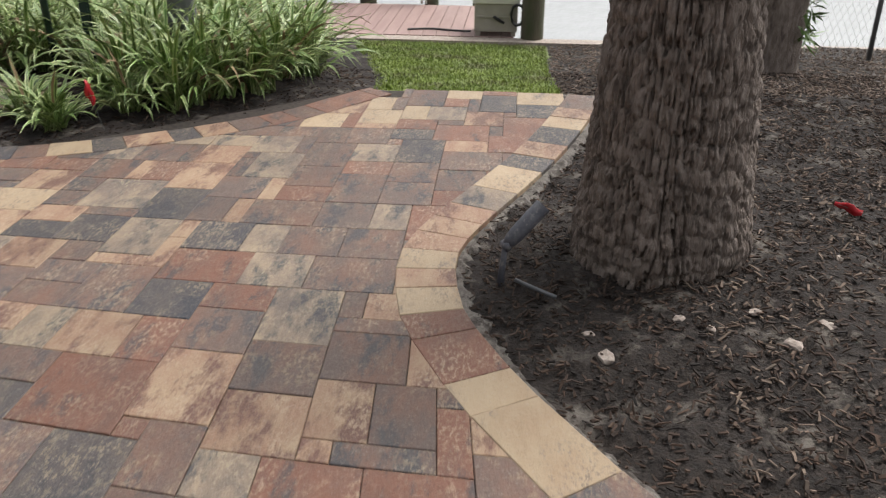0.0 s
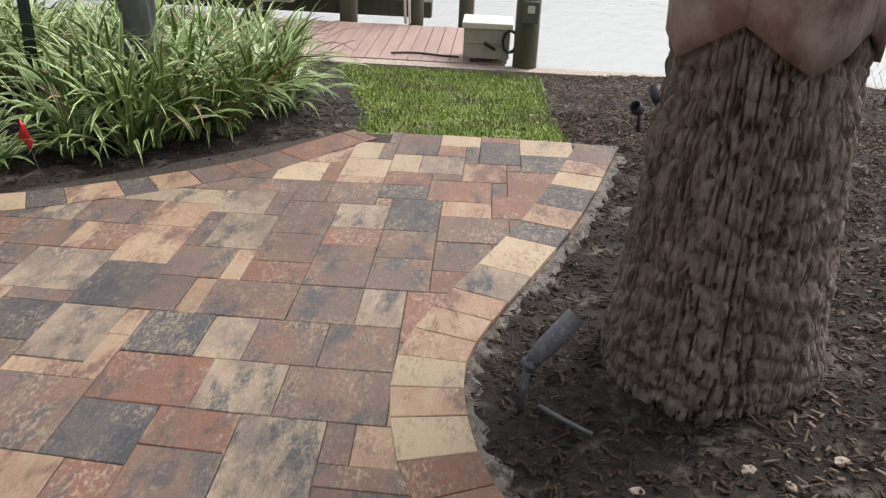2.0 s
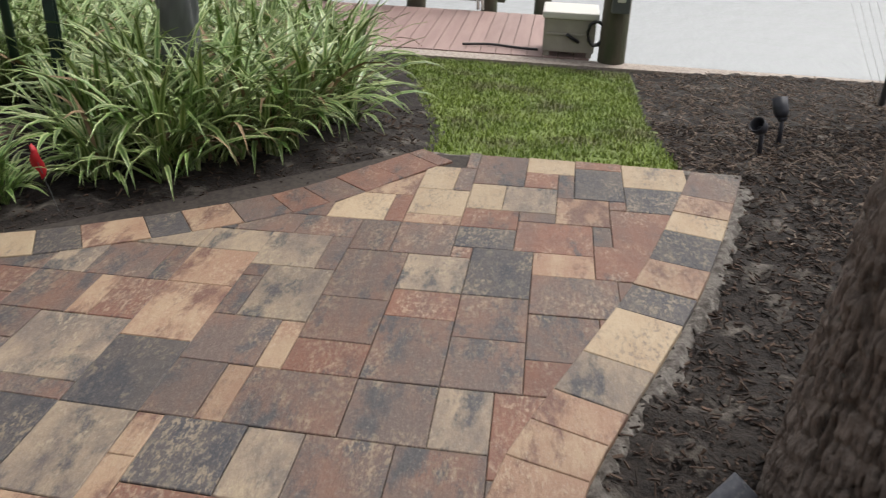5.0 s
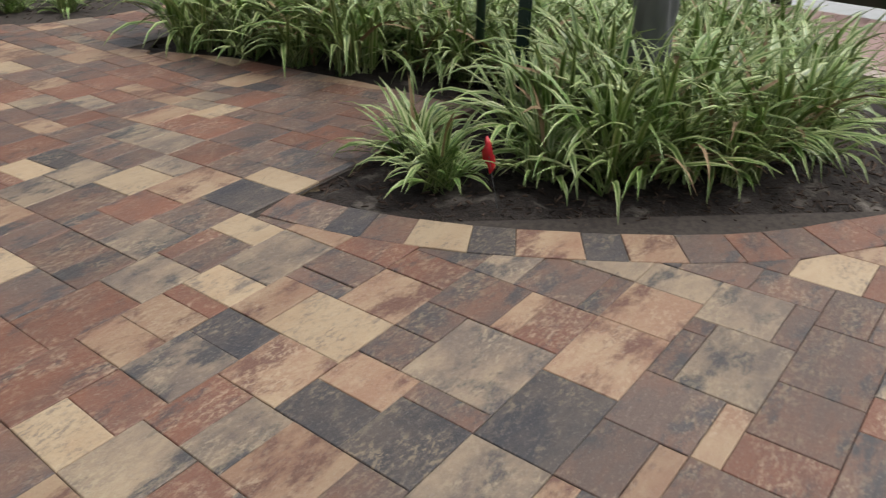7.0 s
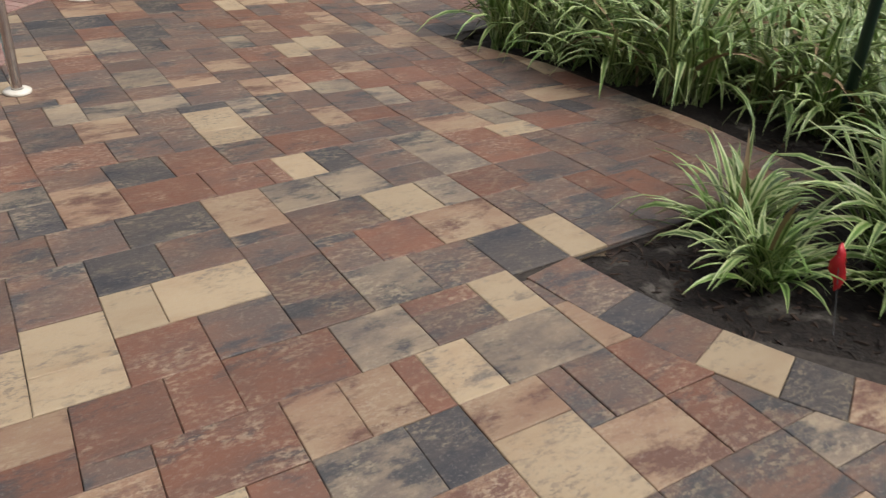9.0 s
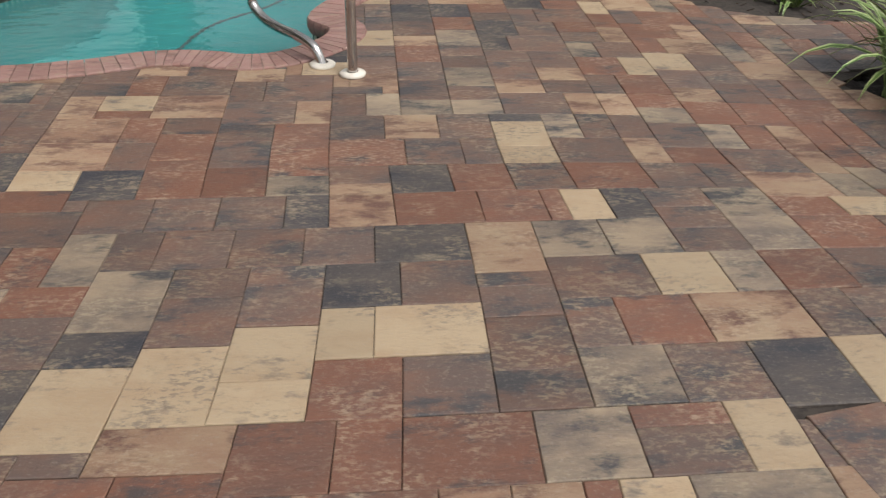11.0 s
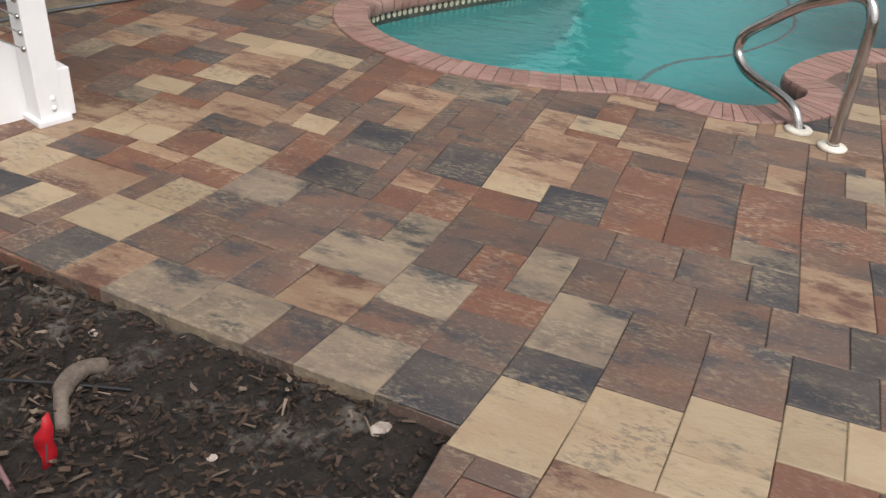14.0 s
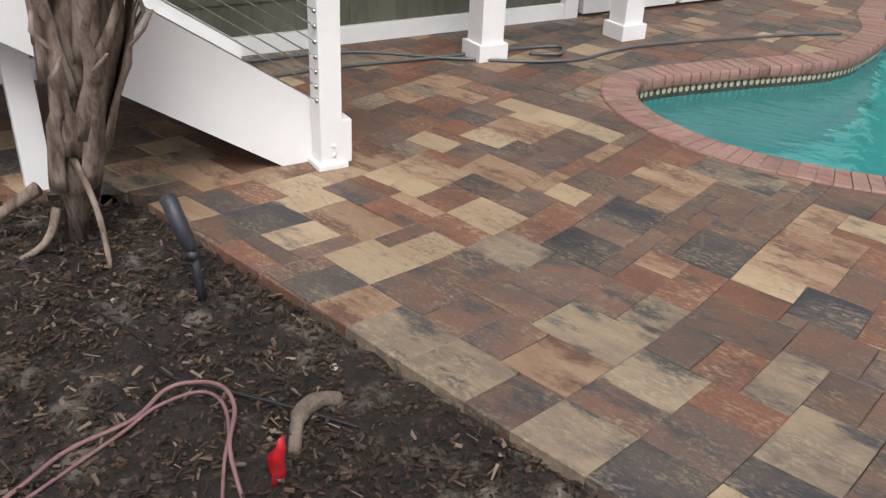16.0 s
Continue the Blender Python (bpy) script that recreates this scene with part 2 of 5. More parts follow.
def part(name, bm, material, parent, label="", smooth=False):
    me = bpy.data.meshes.new(name)
    bm.to_mesh(me)
    bm.free()
    me.materials.append(material)
    if smooth:
        me.polygons.foreach_set("use_smooth", [True] * len(me.polygons))
    ob = new(name, me)
    if parent:
        ob.parent = parent
    if label:
        ob["label"] = label
    return ob


def box_bm(cx, cy, cz, sx, sy, sz, m=None, bevel=0.004):
    bm = bmesh.new()
    bmesh.ops.create_cube(bm, size=1, matrix=(m or Matrix.Identity(4)) @ Matrix.Translation((cx, cy, cz)) @ Matrix.Diagonal((sx, sy, sz, 1)))
    if bevel:
        bmesh.ops.bevel(bm, geom=bm.edges[:], offset=bevel, segments=2, affect="EDGES", profile=0.6)
    return bm


def tube_geo(points, radius, sides=10, closed_ends=True):
    """Vertices and faces of a tube along points; radius is a number or one per point."""
    pts = [Vector(p) for p in points]
    vs, fs = [], []
    up = Vector((0.13, 0.21, 0.97))
    for i, p in enumerate(pts):
        d = (pts[min(i + 1, len(pts) - 1)] - pts[max(i - 1, 0)]).normalized()
        a = d.cross(up)
        if a.length < 0.1:
            a = d.cross(Vector((1, 0, 0)))
        a.normalize()
        b = d.cross(a)
        r = radius[i] if isinstance(radius, (list, tuple)) else radius
        for k in range(sides):
            w = 2 * math.pi * k / sides
            vs.append(p + a * (r * math.cos(w)) + b * (r * math.sin(w)))
    for i in range(len(pts) - 1):
        for k in range(sides):
            k2 = (k + 1) % sides
            fs.append((i * sides + k, i * sides + k2, (i + 1) * sides + k2, (i + 1) * sides + k))
    if closed_ends:
        fs.append(tuple(range(sides))[::-1])
        fs.append(tuple((len(pts) - 1) * sides + k for k in range(sides)))
    return vs, fs


def tube(name, points, radius, material, parent=None, label="", sides=10):
    v, f = tube_geo(points, radius, sides)
    return mesh(name, v, f, material, parent, label, True)


def smooth_line(points, per=8, closed=False):
    """Catmull-Rom through the points."""
    p = [Vector((*q, 0)) if len(q) == 2 else Vector(q) for q in points]
    n, out = len(p), []
    last = n if closed else n - 1
    for i in range(last):
        a, b, c, d = (p[(i + k) % n] if closed else p[min(max(i + k, 0), n - 1)] for k in (-1, 0, 1, 2))
        for j in range(per):
            t = j / per
            out.append(0.5 * (2 * b + (c - a) * t + (2 * a - 5 * b + 4 * c - d) * t * t + (3 * b - a - 3 * c + d) * t ** 3))
    if not closed:
        out.append(p[-1])
    return out


def inside(x, y, poly):
    r, n = False, len(poly)
    j = n - 1
    for i in range(n):
        xi, yi, xj, yj = poly[i][0], poly[i][1], poly[j][0], poly[j][1]
        if (yi > y) != (yj > y) and x < (xj - xi) * (y - yi) / (yj - yi) + xi:
            r = not r
        j = i
    return r


def nearest(x, y, poly):
    """Distance to the polygon's outline, with the nearest segment."""
    best = (1e9, 0)
    n = len(poly)
    for i in range(n):
        ax, ay = poly[i][0], poly[i][1]
        bx, by = poly[(i + 1) % n][0], poly[(i + 1) % n][1]
        dx, dy = bx - ax, by - ay
        q = dx * dx + dy * dy
        t = 0 if q == 0 else max(0, min(1, ((x - ax) * dx + (y - ay) * dy) / q))
        d = math.hypot(ax + t * dx - x, ay + t * dy - y)
        if d < best[0]:
            best = (d, i)
    return best


def empty(name, label, category, at=(0, 0, 0), group="", kind=""):
    e = new(name)
    e.location = at
    bpy.context.view_layer.update()
    return tagged(e, label, category, group, kind)


# ---- plan: outlines of beds and pool ----
palm_edge = smooth_line([(-3.6, -3.2), (-2.2, -1.75), (-1.35, -0.98), (-0.84, -0.57), (-0.46, -0.31), (-0.1, -0.12), (0.14, -0.055), (0.4, -0.035), (0.63, -0.085), (1.1, -0.27), (1.57, -0.45), (2.05, -0.60), (2.8, -0.80)], 6)
plant_edge = smooth_line([(2.87, 0.74), (2.68, 0.89), (2.41, 1.07), (2.12, 1.33), (1.84, 1.71), (1.61, 2.10), (1.47, 2.47), (1.40, 2.80)], 5)
pool_in = smooth_line([(-2.40, 5.83), (-2.36, 5.55), (-2.14, 5.31), (-1.8, 5.17), (-1.5, 5.15), (-1.15, 5.22), (-0.85, 5.33), (-0.6, 5.32), (-0.43, 5.27), (-0.25, 5.32), (-0.07, 5.5), (-0.02, 5.68),
                       (-0.14, 5.87), (0.0, 6.25), (0.2, 6.5), (0.55, 6.75), (1.0, 7.0), (1.7, 7.9), (1.8, 9.2), (0.9, 10.5), (-0.8, 10.7), (-1.9, 9.7), (-1.95, 8.7), (-1.74, 8.1), (-1.70, 7.55), (-1.76, 7.05), (-2.12, 6.40)], 5, True)


def offset_line(line, d, closed=False):
    out, n = [], len(line)
    for i, p in enumerate(line):
        a = line[(i - 1) % n] if closed or i > 0 else p
        b = line[(i + 1) % n] if closed or i < n - 1 else p
        t = (b - a).normalized()
        out.append(p + Vector((-t.y, t.x, 0)) * d)
    return out


pool_out = offset_line(pool_in, -0.165, True)
palm_mid = offset_line(palm_edge, 0.21)
plant_mid = offset_line(plant_edge, 0.20)
palm_hole = [(p.x, p.y) for p in palm_mid] + [(2.87, -0.65), (2.87, 0.74), (9, 0.74), (9, -9), (-3.6, -9)]
plant_hole = [(p.x, p.y) for p in plant_mid][:-1] + [(1.19, 2.80), (2.74, 2.80), (2.70, 3.5), (2.55, 4.4), (2.34, 4.88), (2.6, 5.05), (9, 5.3), (9, 0.5), (2.88, 0.5)]
plant_bed = [(p.x, p.y) for p in plant_edge] + [(2.74, 2.80), (2.70, 3.5), (2.55, 4.4), (2.34, 4.88), (2.6, 5.05), (9, 5.3), (9, 1.9), (6.3, 1.5), (5.1, 1.17), (4.05, 0.9), (3.3, 0.74)]
stair_bed = [(-3.1, 2.95), (-0.735, 2.815), (-0.735, 2.45), (-0.95, 1.95), (-1.5, 1.62), (-2.6, 1.5), (-4.4, 1.45), (-4.4, 2.6), (-3.45, 2.6)]
spa_bed = [(1.95, 6.2), (2.25, 5.93), (2.65, 5.78), (3.3, 5.72), (9, 6.0), (9, 9), (2.9, 9), (2.75, 7.2), (2.2, 6.7)]
pool_mid = offset_line(pool_in, -0.145, True)
HOLES = [palm_hole, plant_hole, [(p.x, p.y) for p in pool_mid], stair_bed, spa_bed]
# house frame: along its wall, and outward
HU, HN = Vector((0.33, 0.944, 0)), Vector((0.944, -0.33, 0))
WALL0 = Vector((-4.45, 4.0, 0))


def house_m(s, d, z=0):
    p = WALL0 + HU * s + HN * d
    return Matrix.Translation((p.x, p.y, z)) @ Matrix.Rotation(math.atan2(HU.y, HU.x), 4, "Z")


# ---- ground ----
def land_z(x, y):
    """Level by the paving, falling to the sea wall."""
    return -0.43 * max(0, min(1, (x - 3.0) / 3.4)) ** 0.9


def ground_sheet():
    bm = bmesh.new()
    outer = [(-400, -400), (6.45, -400), (6.45, 400), (-400, 400)]
    loops = [[bm.verts.new((x, y, -0.47)) for x, y in outer], [bm.verts.new((p.x, p.y, -0.47)) for p in pool_mid]]
    edges = [bm.edges.new((lp[i], lp[(i + 1) % len(lp)])) for lp in loops for i in range(len(lp))]
    bmesh.ops.triangle_fill(bm, edges=edges, use_beauty=True)
    return tagged(part("ground", bm, M_SOIL, None), "dark sandy soil ground under the garden", "ground", kind="structure")


ground_sheet()


def bedding():
    """Sand bed right under the pavers, open over the pool."""
    bm = bmesh.new()
    outer = [(-12, -6), (6.4, -6), (6.4, 16), (-12, 16)]
    loops = [[bm.verts.new((x, y, -0.010)) for x, y in [(-12, -3), (-3.4, -3), (-0.9, -0.42), (0.2, 0.05), (0.6, 0.0), (2.84, -0.6), (2.84, 0.8), (1.5, 2.3), (1.3, 2.78), (2.7, 2.82), (2.68, 3.5), (2.53, 4.4), (2.31, 4.9), (2.6, 5.09), (6.4, 5.4), (6.4, 16), (-12, 16)]],
             [bm.verts.new((p.x, p.y, -0.010)) for p in pool_mid], [bm.verts.new((x, y, -0.010)) for x, y in [(-3.1, 2.98), (-0.725, 2.83), (-0.725, 2.44), (-0.94, 1.93), (-1.5, 1.60), (-2.6, 1.48), (-4.4, 1.43), (-4.4, 2.6), (-3.45, 2.6)]]]
    edges = [bm.edges.new((lp[i], lp[(i + 1) % len(lp)])) for lp in loops for i in range(len(lp))]
    bmesh.ops.triangle_fill(bm, edges=edges, use_beauty=True)
    return tagged(part("paving_bed", bm, M_SAND, None), "sandy joint bed between the concrete pavers", "paving bed", kind="structure")


bedding()


def soil_patch(name, poly, x0, x1, y0, y1, step, fn, label, material=M_SOIL):
    nx, ny = int((x1 - x0) / step) + 1, int((y1 - y0) / step) + 1
    vs, fs, keep = [], [], {}
    for i in range(nx):
        for j in range(ny):
            x, y = x0 + i * step, y0 + j * step
            if not inside(x, y, poly) and nearest(x, y, poly)[0] > step * 1.2:
                continue
            keep[i, j] = len(vs)
            vs.append((x, y, fn(x, y) + 0.016 * noise.noise((x * 3, y * 3, 0)) + 0.02 * noise.noise((x * 11, y * 11, 1)) + 0.014 * noise.noise((x * 29, y * 29, 2))))
    for (i, j), a in keep.items():
        q = [keep.get(k) for k in ((i + 1, j), (i + 1, j + 1), (i, j + 1))]
        if None not in q:
            fs.append((a, *q))
    return tagged(mesh(name, vs, fs, material, smooth=True), label, "garden bed", kind="structure")


def palm_z(x, y):
    mound = 0.05 * math.exp(-((x - 0.55) ** 2 + (y + 0.85) ** 2) / 0.35)
    return land_z(x, y) - 0.045 + mound + 0.05 * min(1, max(0, -y - 0.6))


palm_soil = [(p.x, p.y) for p in offset_line(palm_edge, 0.03)] + [(2.84, -0.62), (2.84, -0.54), (4.2, -0.5), (6.45, -0.55), (6.45, -7), (-3.6, -7)]
soil_patch("palm_bed", palm_soil, -2.2, 6.45, -4.6, 0.1, 0.04, palm_z, "dark mulched soil bed round the palm")
plant_fn = lambda x, y: land_z(x, y) - 0.036 + 0.045 * min(1, nearest(x, y, plant_bed)[0] / 0.6)
soil_patch("planting_bed", plant_bed, 1.3, 6.45, 0.7, 5.4, 0.05, plant_fn, "dark wet soil bed under the variegated plants")
stair_fn = lambda x, y: -0.042 + 0.02 * min(1, nearest(x, y, stair_bed)[0] / 0.5)
soil_patch("stair_bed", stair_bed, -4.3, -0.66, 1.4, 3.05, 0.028, stair_fn, "dark sandy soil bed beside the stair", M_SANDY)
soil_patch("spa_bed", spa_bed, 1.9, 6.4, 5.7, 8.9, 0.08, lambda x, y: -0.03, "dark mulched soil bed beside the raised spa")
lawn_poly = [(2.86, 0.74), (2.86, 0.3), (2.9, -0.54), (4.2, -0.48), (6.3, -0.5), (6.45, 1.55), (5.1, 1.2), (4.05, 0.92), (3.3, 0.76)]
soil_patch("lawn_ground", lawn_poly, 2.8, 6.45, -0.6, 1.65, 0.06, lambda x, y: land_z(x, y) - 0.05, "earth under the small lawn", M_GRASS)


def chips(name, poly, count, x0, x1, y0, y1, fn, material, label, size=(0.012, 0.05)):
    rng = random.Random(len(name) + count)
    vs, fs = [], []
    done = 0
    while done < count:
        x, y = rng.uniform(x0, x1), rng.uniform(y0, y1)
        done += 1
        if not inside(x, y, poly):
            continue
        L, w, h = rng.uniform(*size), rng.uniform(0.004, 0.013), rng.uniform(0.002, 0.006)
        m = Matrix.Translation((x, y, fn(x, y) + rng.uniform(0.0, 0.018))) @ Euler((rng.gauss(0, 0.3), rng.gauss(0, 0.3), rng.uniform(0, 6.3))).to_matrix().to_4x4()
        k = len(vs)
        t = rng.uniform(0.3, 0.9)
        for c in ((-L, -w, -h), (L, -w * t, -h), (L, w * t, -h), (-L, w, -h), (-L, -w, h), (L * t, -w * t, h), (L * t, w * t, h), (-L, w, h)):
            vs.append(m @ Vector((c[0] / 2, c[1] / 2, c[2] / 2)))
        fs += [(k + 4, k + 5, k + 6, k + 7), (k, k + 1, k + 5, k + 4), (k + 1, k + 2, k + 6, k + 5), (k + 2, k + 3, k + 7, k + 6), (k + 3, k, k + 4, k + 7)]
    return tagged(mesh(name, vs, fs, material), label, "mulch", kind="stuff")


chips("mulch", palm_soil, 26000, -1.6, 4.2, -3.2, 0.1, palm_z, M_CHIP, "scattered dark brown wood mulch round the palm", (0.008, 0.045))
chips("pale_mulch", palm_soil, 9000, 2.9, 6.4, -4.5, -0.4, palm_z, M_CHIP_PALE, "weathered grey-brown wood chips by the water", (0.02, 0.07))
chips("mulch", palm_soil, 3200, -0.9, 3.4, -3.0, -0.9, palm_z, M_CHIP_PALE, "pale splintered wood mulch round the palm", (0.015, 0.06))
chips("mulch", plant_bed, 3500, 1.35, 4.0, 0.8, 3.2, plant_fn, M_CHIP, "dark leaf litter under the variegated plants")
chips("mulch", stair_bed, 12000, -4.0, -0.75, 1.4, 2.95, stair_fn, M_CHIP, "dark wood mulch beside the stair", (0.006, 0.03))
chips("pale_mulch", stair_bed, 1500, -4.0, -0.75, 1.2, 2.95, stair_fn, M_CHIP_PALE, "pale wood splinters beside the stair")
chips("mulch", spa_bed, 900, 1.95, 4, 5.7, 7.5, lambda x, y: -0.02, M_CHIP, "reddish mulch beside the raised spa")


def lawn():
    rng = random.Random(5)
    vs, fs = [], []
    for _ in range(36000):
        x, y = rng.uniform(2.86, 6.4), rng.uniform(-0.56, 1.5)
        if not inside(x, y, lawn_poly):
            continue
        z, a, h, w, lean = land_z(x, y) - 0.05, rng.uniform(0, 6.3), rng.uniform(0.014, 0.042), rng.uniform(0.002, 0.004), rng.uniform(0, 0.04)
        dx, dy = math.cos(a), math.sin(a)
        k = len(vs)
        vs += [(x - dy * w, y + dx * w, z), (x + dy * w, y - dx * w, z), (x + dx * lean * 0.4 + dy * w, y + dy * lean * 0.4 - dx * w, z + h * 0.6), (x + dx * lean * 0.4 - dy * w, y + dy * lean * 0.4 + dx * w, z + h * 0.6), (x + dx * lean, y + dy * lean, z + h)]
        fs += [(k, k + 1, k + 2, k + 3), (k + 3, k + 2, k + 4)]
    return tagged(mesh("lawn", vs, fs, M_GRASS), "small bright green lawn of short grass", "grass", kind="stuff")


lawn()
tagged(mesh("canal_water", [(6.3, -900, -1.0), (2500, -900, -1.0), (2500, 900, -1.0), (6.3, 900, -1.0)], [(0, 1, 2, 3)], M_CANAL), "pale rippled canal water reflecting the sky", "water", kind="structure")
tagged(part("sea_wall", box_bm(6.5, 0, -0.75, 0.2, 60, 0.62), M_STONE, None), "grey concrete sea wall at the canal", "sea wall", kind="structure")
rng = random.Random(3)
fv, ff = [], []
for i in range(240):
    y = -160 + i * 1.35
    h = 3.5 + 2.5 * noise.noise((y * 0.08, 0, 0)) + rng.uniform(0, 1.2)
    k = len(fv)
    fv += [(92 + rng.uniform(-2, 2), y, -1), (92 + rng.uniform(-2, 2), y + 1.8, -1), (93, y + 1.8, h), (93, y, h * rng.uniform(0.8, 1.1))]
    ff.append((k, k + 1, k + 2, k + 3))
tagged(mesh("backdrop", fv, ff, M_FAR), "distant dark green trees on the far bank", "far bank", kind="structure")

# ---- pool ----
def pool():
    e = empty("swimming_pool", "kidney-shaped swimming pool with turquoise water and tiled waterline", "swimming pool", (-0.6, 7.5, -1.4))
    inv = Matrix.Translation((0.6, -7.5, 1.4))
    n = len(pool_in)
    vs = [inv @ Vector((p.x, p.y, -0.045)) for p in pool_in] + [inv @ Vector((p.x, p.y, -1.35)) for p in offset_line(pool_in, 0.03, True)]
    fs = [(i, (i + 1) % n, n + (i + 1) % n, n + i) for i in range(n)] + [tuple(range(n, 2 * n))]
    mesh("basin", vs, fs, M_SHELL, e, "turquoise plaster basin")
    # waterline tiles: dark band with ivory lozenges set 4 mm proud
    ring = offset_line(pool_in, 0.006, True)
    vs = [inv @ Vector((p.x, p.y, z)) for z in (-0.05, -0.17) for p in ring]
    mesh("waterline_band", vs, [(i, (i + 1) % n, n + (i + 1) % n, n + i) for i in range(n)], M_TILE_DARK, e, "dark waterline tiles")
    face = offset_line(pool_in, 0.011, True)
    tv, tf = [], []
    for i in range(n):
        a, c = face[i], face[(i + 1) % n]
        L = (c - a).length
        for j in range(max(1, round(L / 0.042))):
            t0 = (j + 0.5) / max(1, round(L / 0.042))
            p = a.lerp(c, t0)
            d = (c - a).normalized() * 0.016
            k = len(tv)
            tv += [inv @ Vector((p.x - d.x, p.y - d.y, -0.080)), inv @ Vector((p.x - d.x * 0.5, p.y - d.y * 0.5, -0.102)), inv @ Vector((p.x + d.x * 0.5, p.y + d.y * 0.5, -0.102)), inv @ Vector((p.x + d.x, p.y + d.y, -0.080)), inv @ Vector((p.x, p.y, -0.057))]
            tf.append((k, k + 1, k + 2, k + 3, k + 4))
    mesh("ivory_tile", tv, tf, M_TILE_PALE, e, "ivory pointed waterline tiles")["kind"] = "stuff"
    w = mesh("water", [inv @ Vector((p.x, p.y, -0.112)) for p in offset_line(pool_in, -0.01, True)], [tuple(range(n))], M_POOLWATER, e, "clear turquoise pool water")
    w.visible_shadow = False
    return e


pool_ob = pool()
# cleaner hose lying through the water
tagged(tube("pool_hose", smooth_line([(-0.35, 8.4, -0.15), (-0.15, 7.3, -0.145), (-0.4, 6.55, -0.15), (-0.75, 6.15, -0.2), (-0.95, 5.75, -0.5), (-1.0, 5.5, -0.9)], 8), 0.012, M_GREY), "grey floating hose curving through the pool water", "hose")

# ---- spa ----
def spa():
    e = empty("raised_spa", "round raised spa wall covered with ivory patterned tiles", "spa", (1.78, 7.79, 0))
    n, r, h = 72, 1.15, 0.62
    vs = [(r * math.cos(2 * math.pi * i / n), r * math.sin(2 * math.pi * i / n), z) for z in (-0.05, h) for i in range(n)]
    mesh("wall", vs, [(i, (i + 1) % n, n + (i + 1) % n, n + i) for i in range(n)] + [tuple(range(n, 2 * n))], M_TILE_PALE, e, "ivory tiled wall")
    tv, tf, q = [], [], 120
    for row in range(5):
        z0 = 0.02 + row * 0.115
        for i in range(q):
            for zc, s in ((z0 + 0.026, 1), (z0 + 0.080, -1)):
                a = 2 * math.pi * (i + (0.5 if s < 0 else 0)) / q
                k = len(tv)
                for da, dz in ((-0.018, -0.019 * s), (0.018, -0.019 * s), (0.0, 0.02 * s)):
                    tv.append(((r + 0.004) * math.cos(a + da), (r + 0.004) * math.sin(a + da), zc + dz))
                tf.append((k, k + 1, k + 2) if s > 0 else (k, k + 2, k + 1))
    mesh("triangle_tile", tv, tf, M_TILE_DARK, e, "dark triangle mosaic tiles")
    v, f = tube_geo([((r + 0.0) * math.cos(2 * math.pi * i / n), (r) * math.sin(2 * math.pi * i / n), h + 0.03) for i in range(n + 1)], 0.06, 10)
    mesh("cap", v, f, M_COPING, e, "red brick cap", True)
    return e


spa()

# ---- house ----
def house():
    e = empty("house", "house wall with grey-green shingles and white base trim", "house", (WALL0.x, WALL0.y, 0))
    rot = Matrix.Rotation(math.atan2(HU.y, HU.x), 4, "Z")
    part("wall", box_bm(2.0, 0.13, 1.4, 12, 0.2, 2.8, rot, 0), M_SHINGLE, e)
    part("base_trim", box_bm(-0.5, 0.0, 0.05, 6.8, 0.05, 0.11, rot), M_WHITE, e, "white base board")
    vs, fs = [], []
    r2 = random.Random(4)
    for row in range(12):
        x = -4 + r2.uniform(0, 0.2)
        while x < 2.75:
            w = r2.uniform(0.09, 0.21)
            z0, z1 = 0.10 + row * 0.19, 0.10 + row * 0.19 + 0.215
            k = len(vs)
            for p in ((x, 0.012, z0), (x + w - 0.005, 0.012, z0), (x + w - 0.005, 0.028, z1), (x, 0.028, z1), (x, 0.03, z0), (x + w - 0.005, 0.03, z0)):
                vs.append(rot @ Vector(p))
            fs += [(k, k + 1, k + 2, k + 3), (k, k + 4, k + 5, k + 1)]
            x += w
    sh = mesh("shingles", vs, fs, M_SHINGLE, e, "grey-green wood shingles")
    sh["kind"] = "stuff"
    part("corner_trim", box_bm(2.84, -0.01, 1.3, 0.12, 0.06, 2.6, rot), M_WHITE, e, "white corner board")
    for i in range(4):
        d = part("panel_door", box_bm(3.4 + i * 0.95, -0.01, 1.05, 0.9, 0.05, 2.06, rot), M_WHITE, e, "white panelled door")
        part("door_panel", box_bm(3.4 + i * 0.95, -0.04, 0.55, 0.6, 0.012, 0.75, rot), M_WHITE, d)
    part("floor_above", box_bm(2.0, -0.7, 2.9, 12, 1.9, 0.16, rot), M_WHITE, e, "white porch soffit")
    return e


house()


def column(s, d, group="porch columns"):
    e = empty("porch_column", "square white porch column on a stepped plinth", "column", group=group)
    e.matrix_world = house_m(s, d)
    part("shaft", box_bm(0, 0, 1.42, 0.155, 0.155, 2.8), M_WHITE, e)
    part("plinth", box_bm(0, 0, 0.05, 0.2, 0.2, 0.10), M_WHITE, e)
    part("cap_board", box_bm(0, 0, 2.78, 0.24, 0.24, 0.08), M_WHITE, e)
    return e


def at_house(x, y):
    v = Vector((x, y, 0)) - WALL0
    return v.dot(HU), v.dot(HN)


for cx, cy in ((-3.31, 5.46), (-2.97, 6.53)):
    column(*at_house(cx, cy))


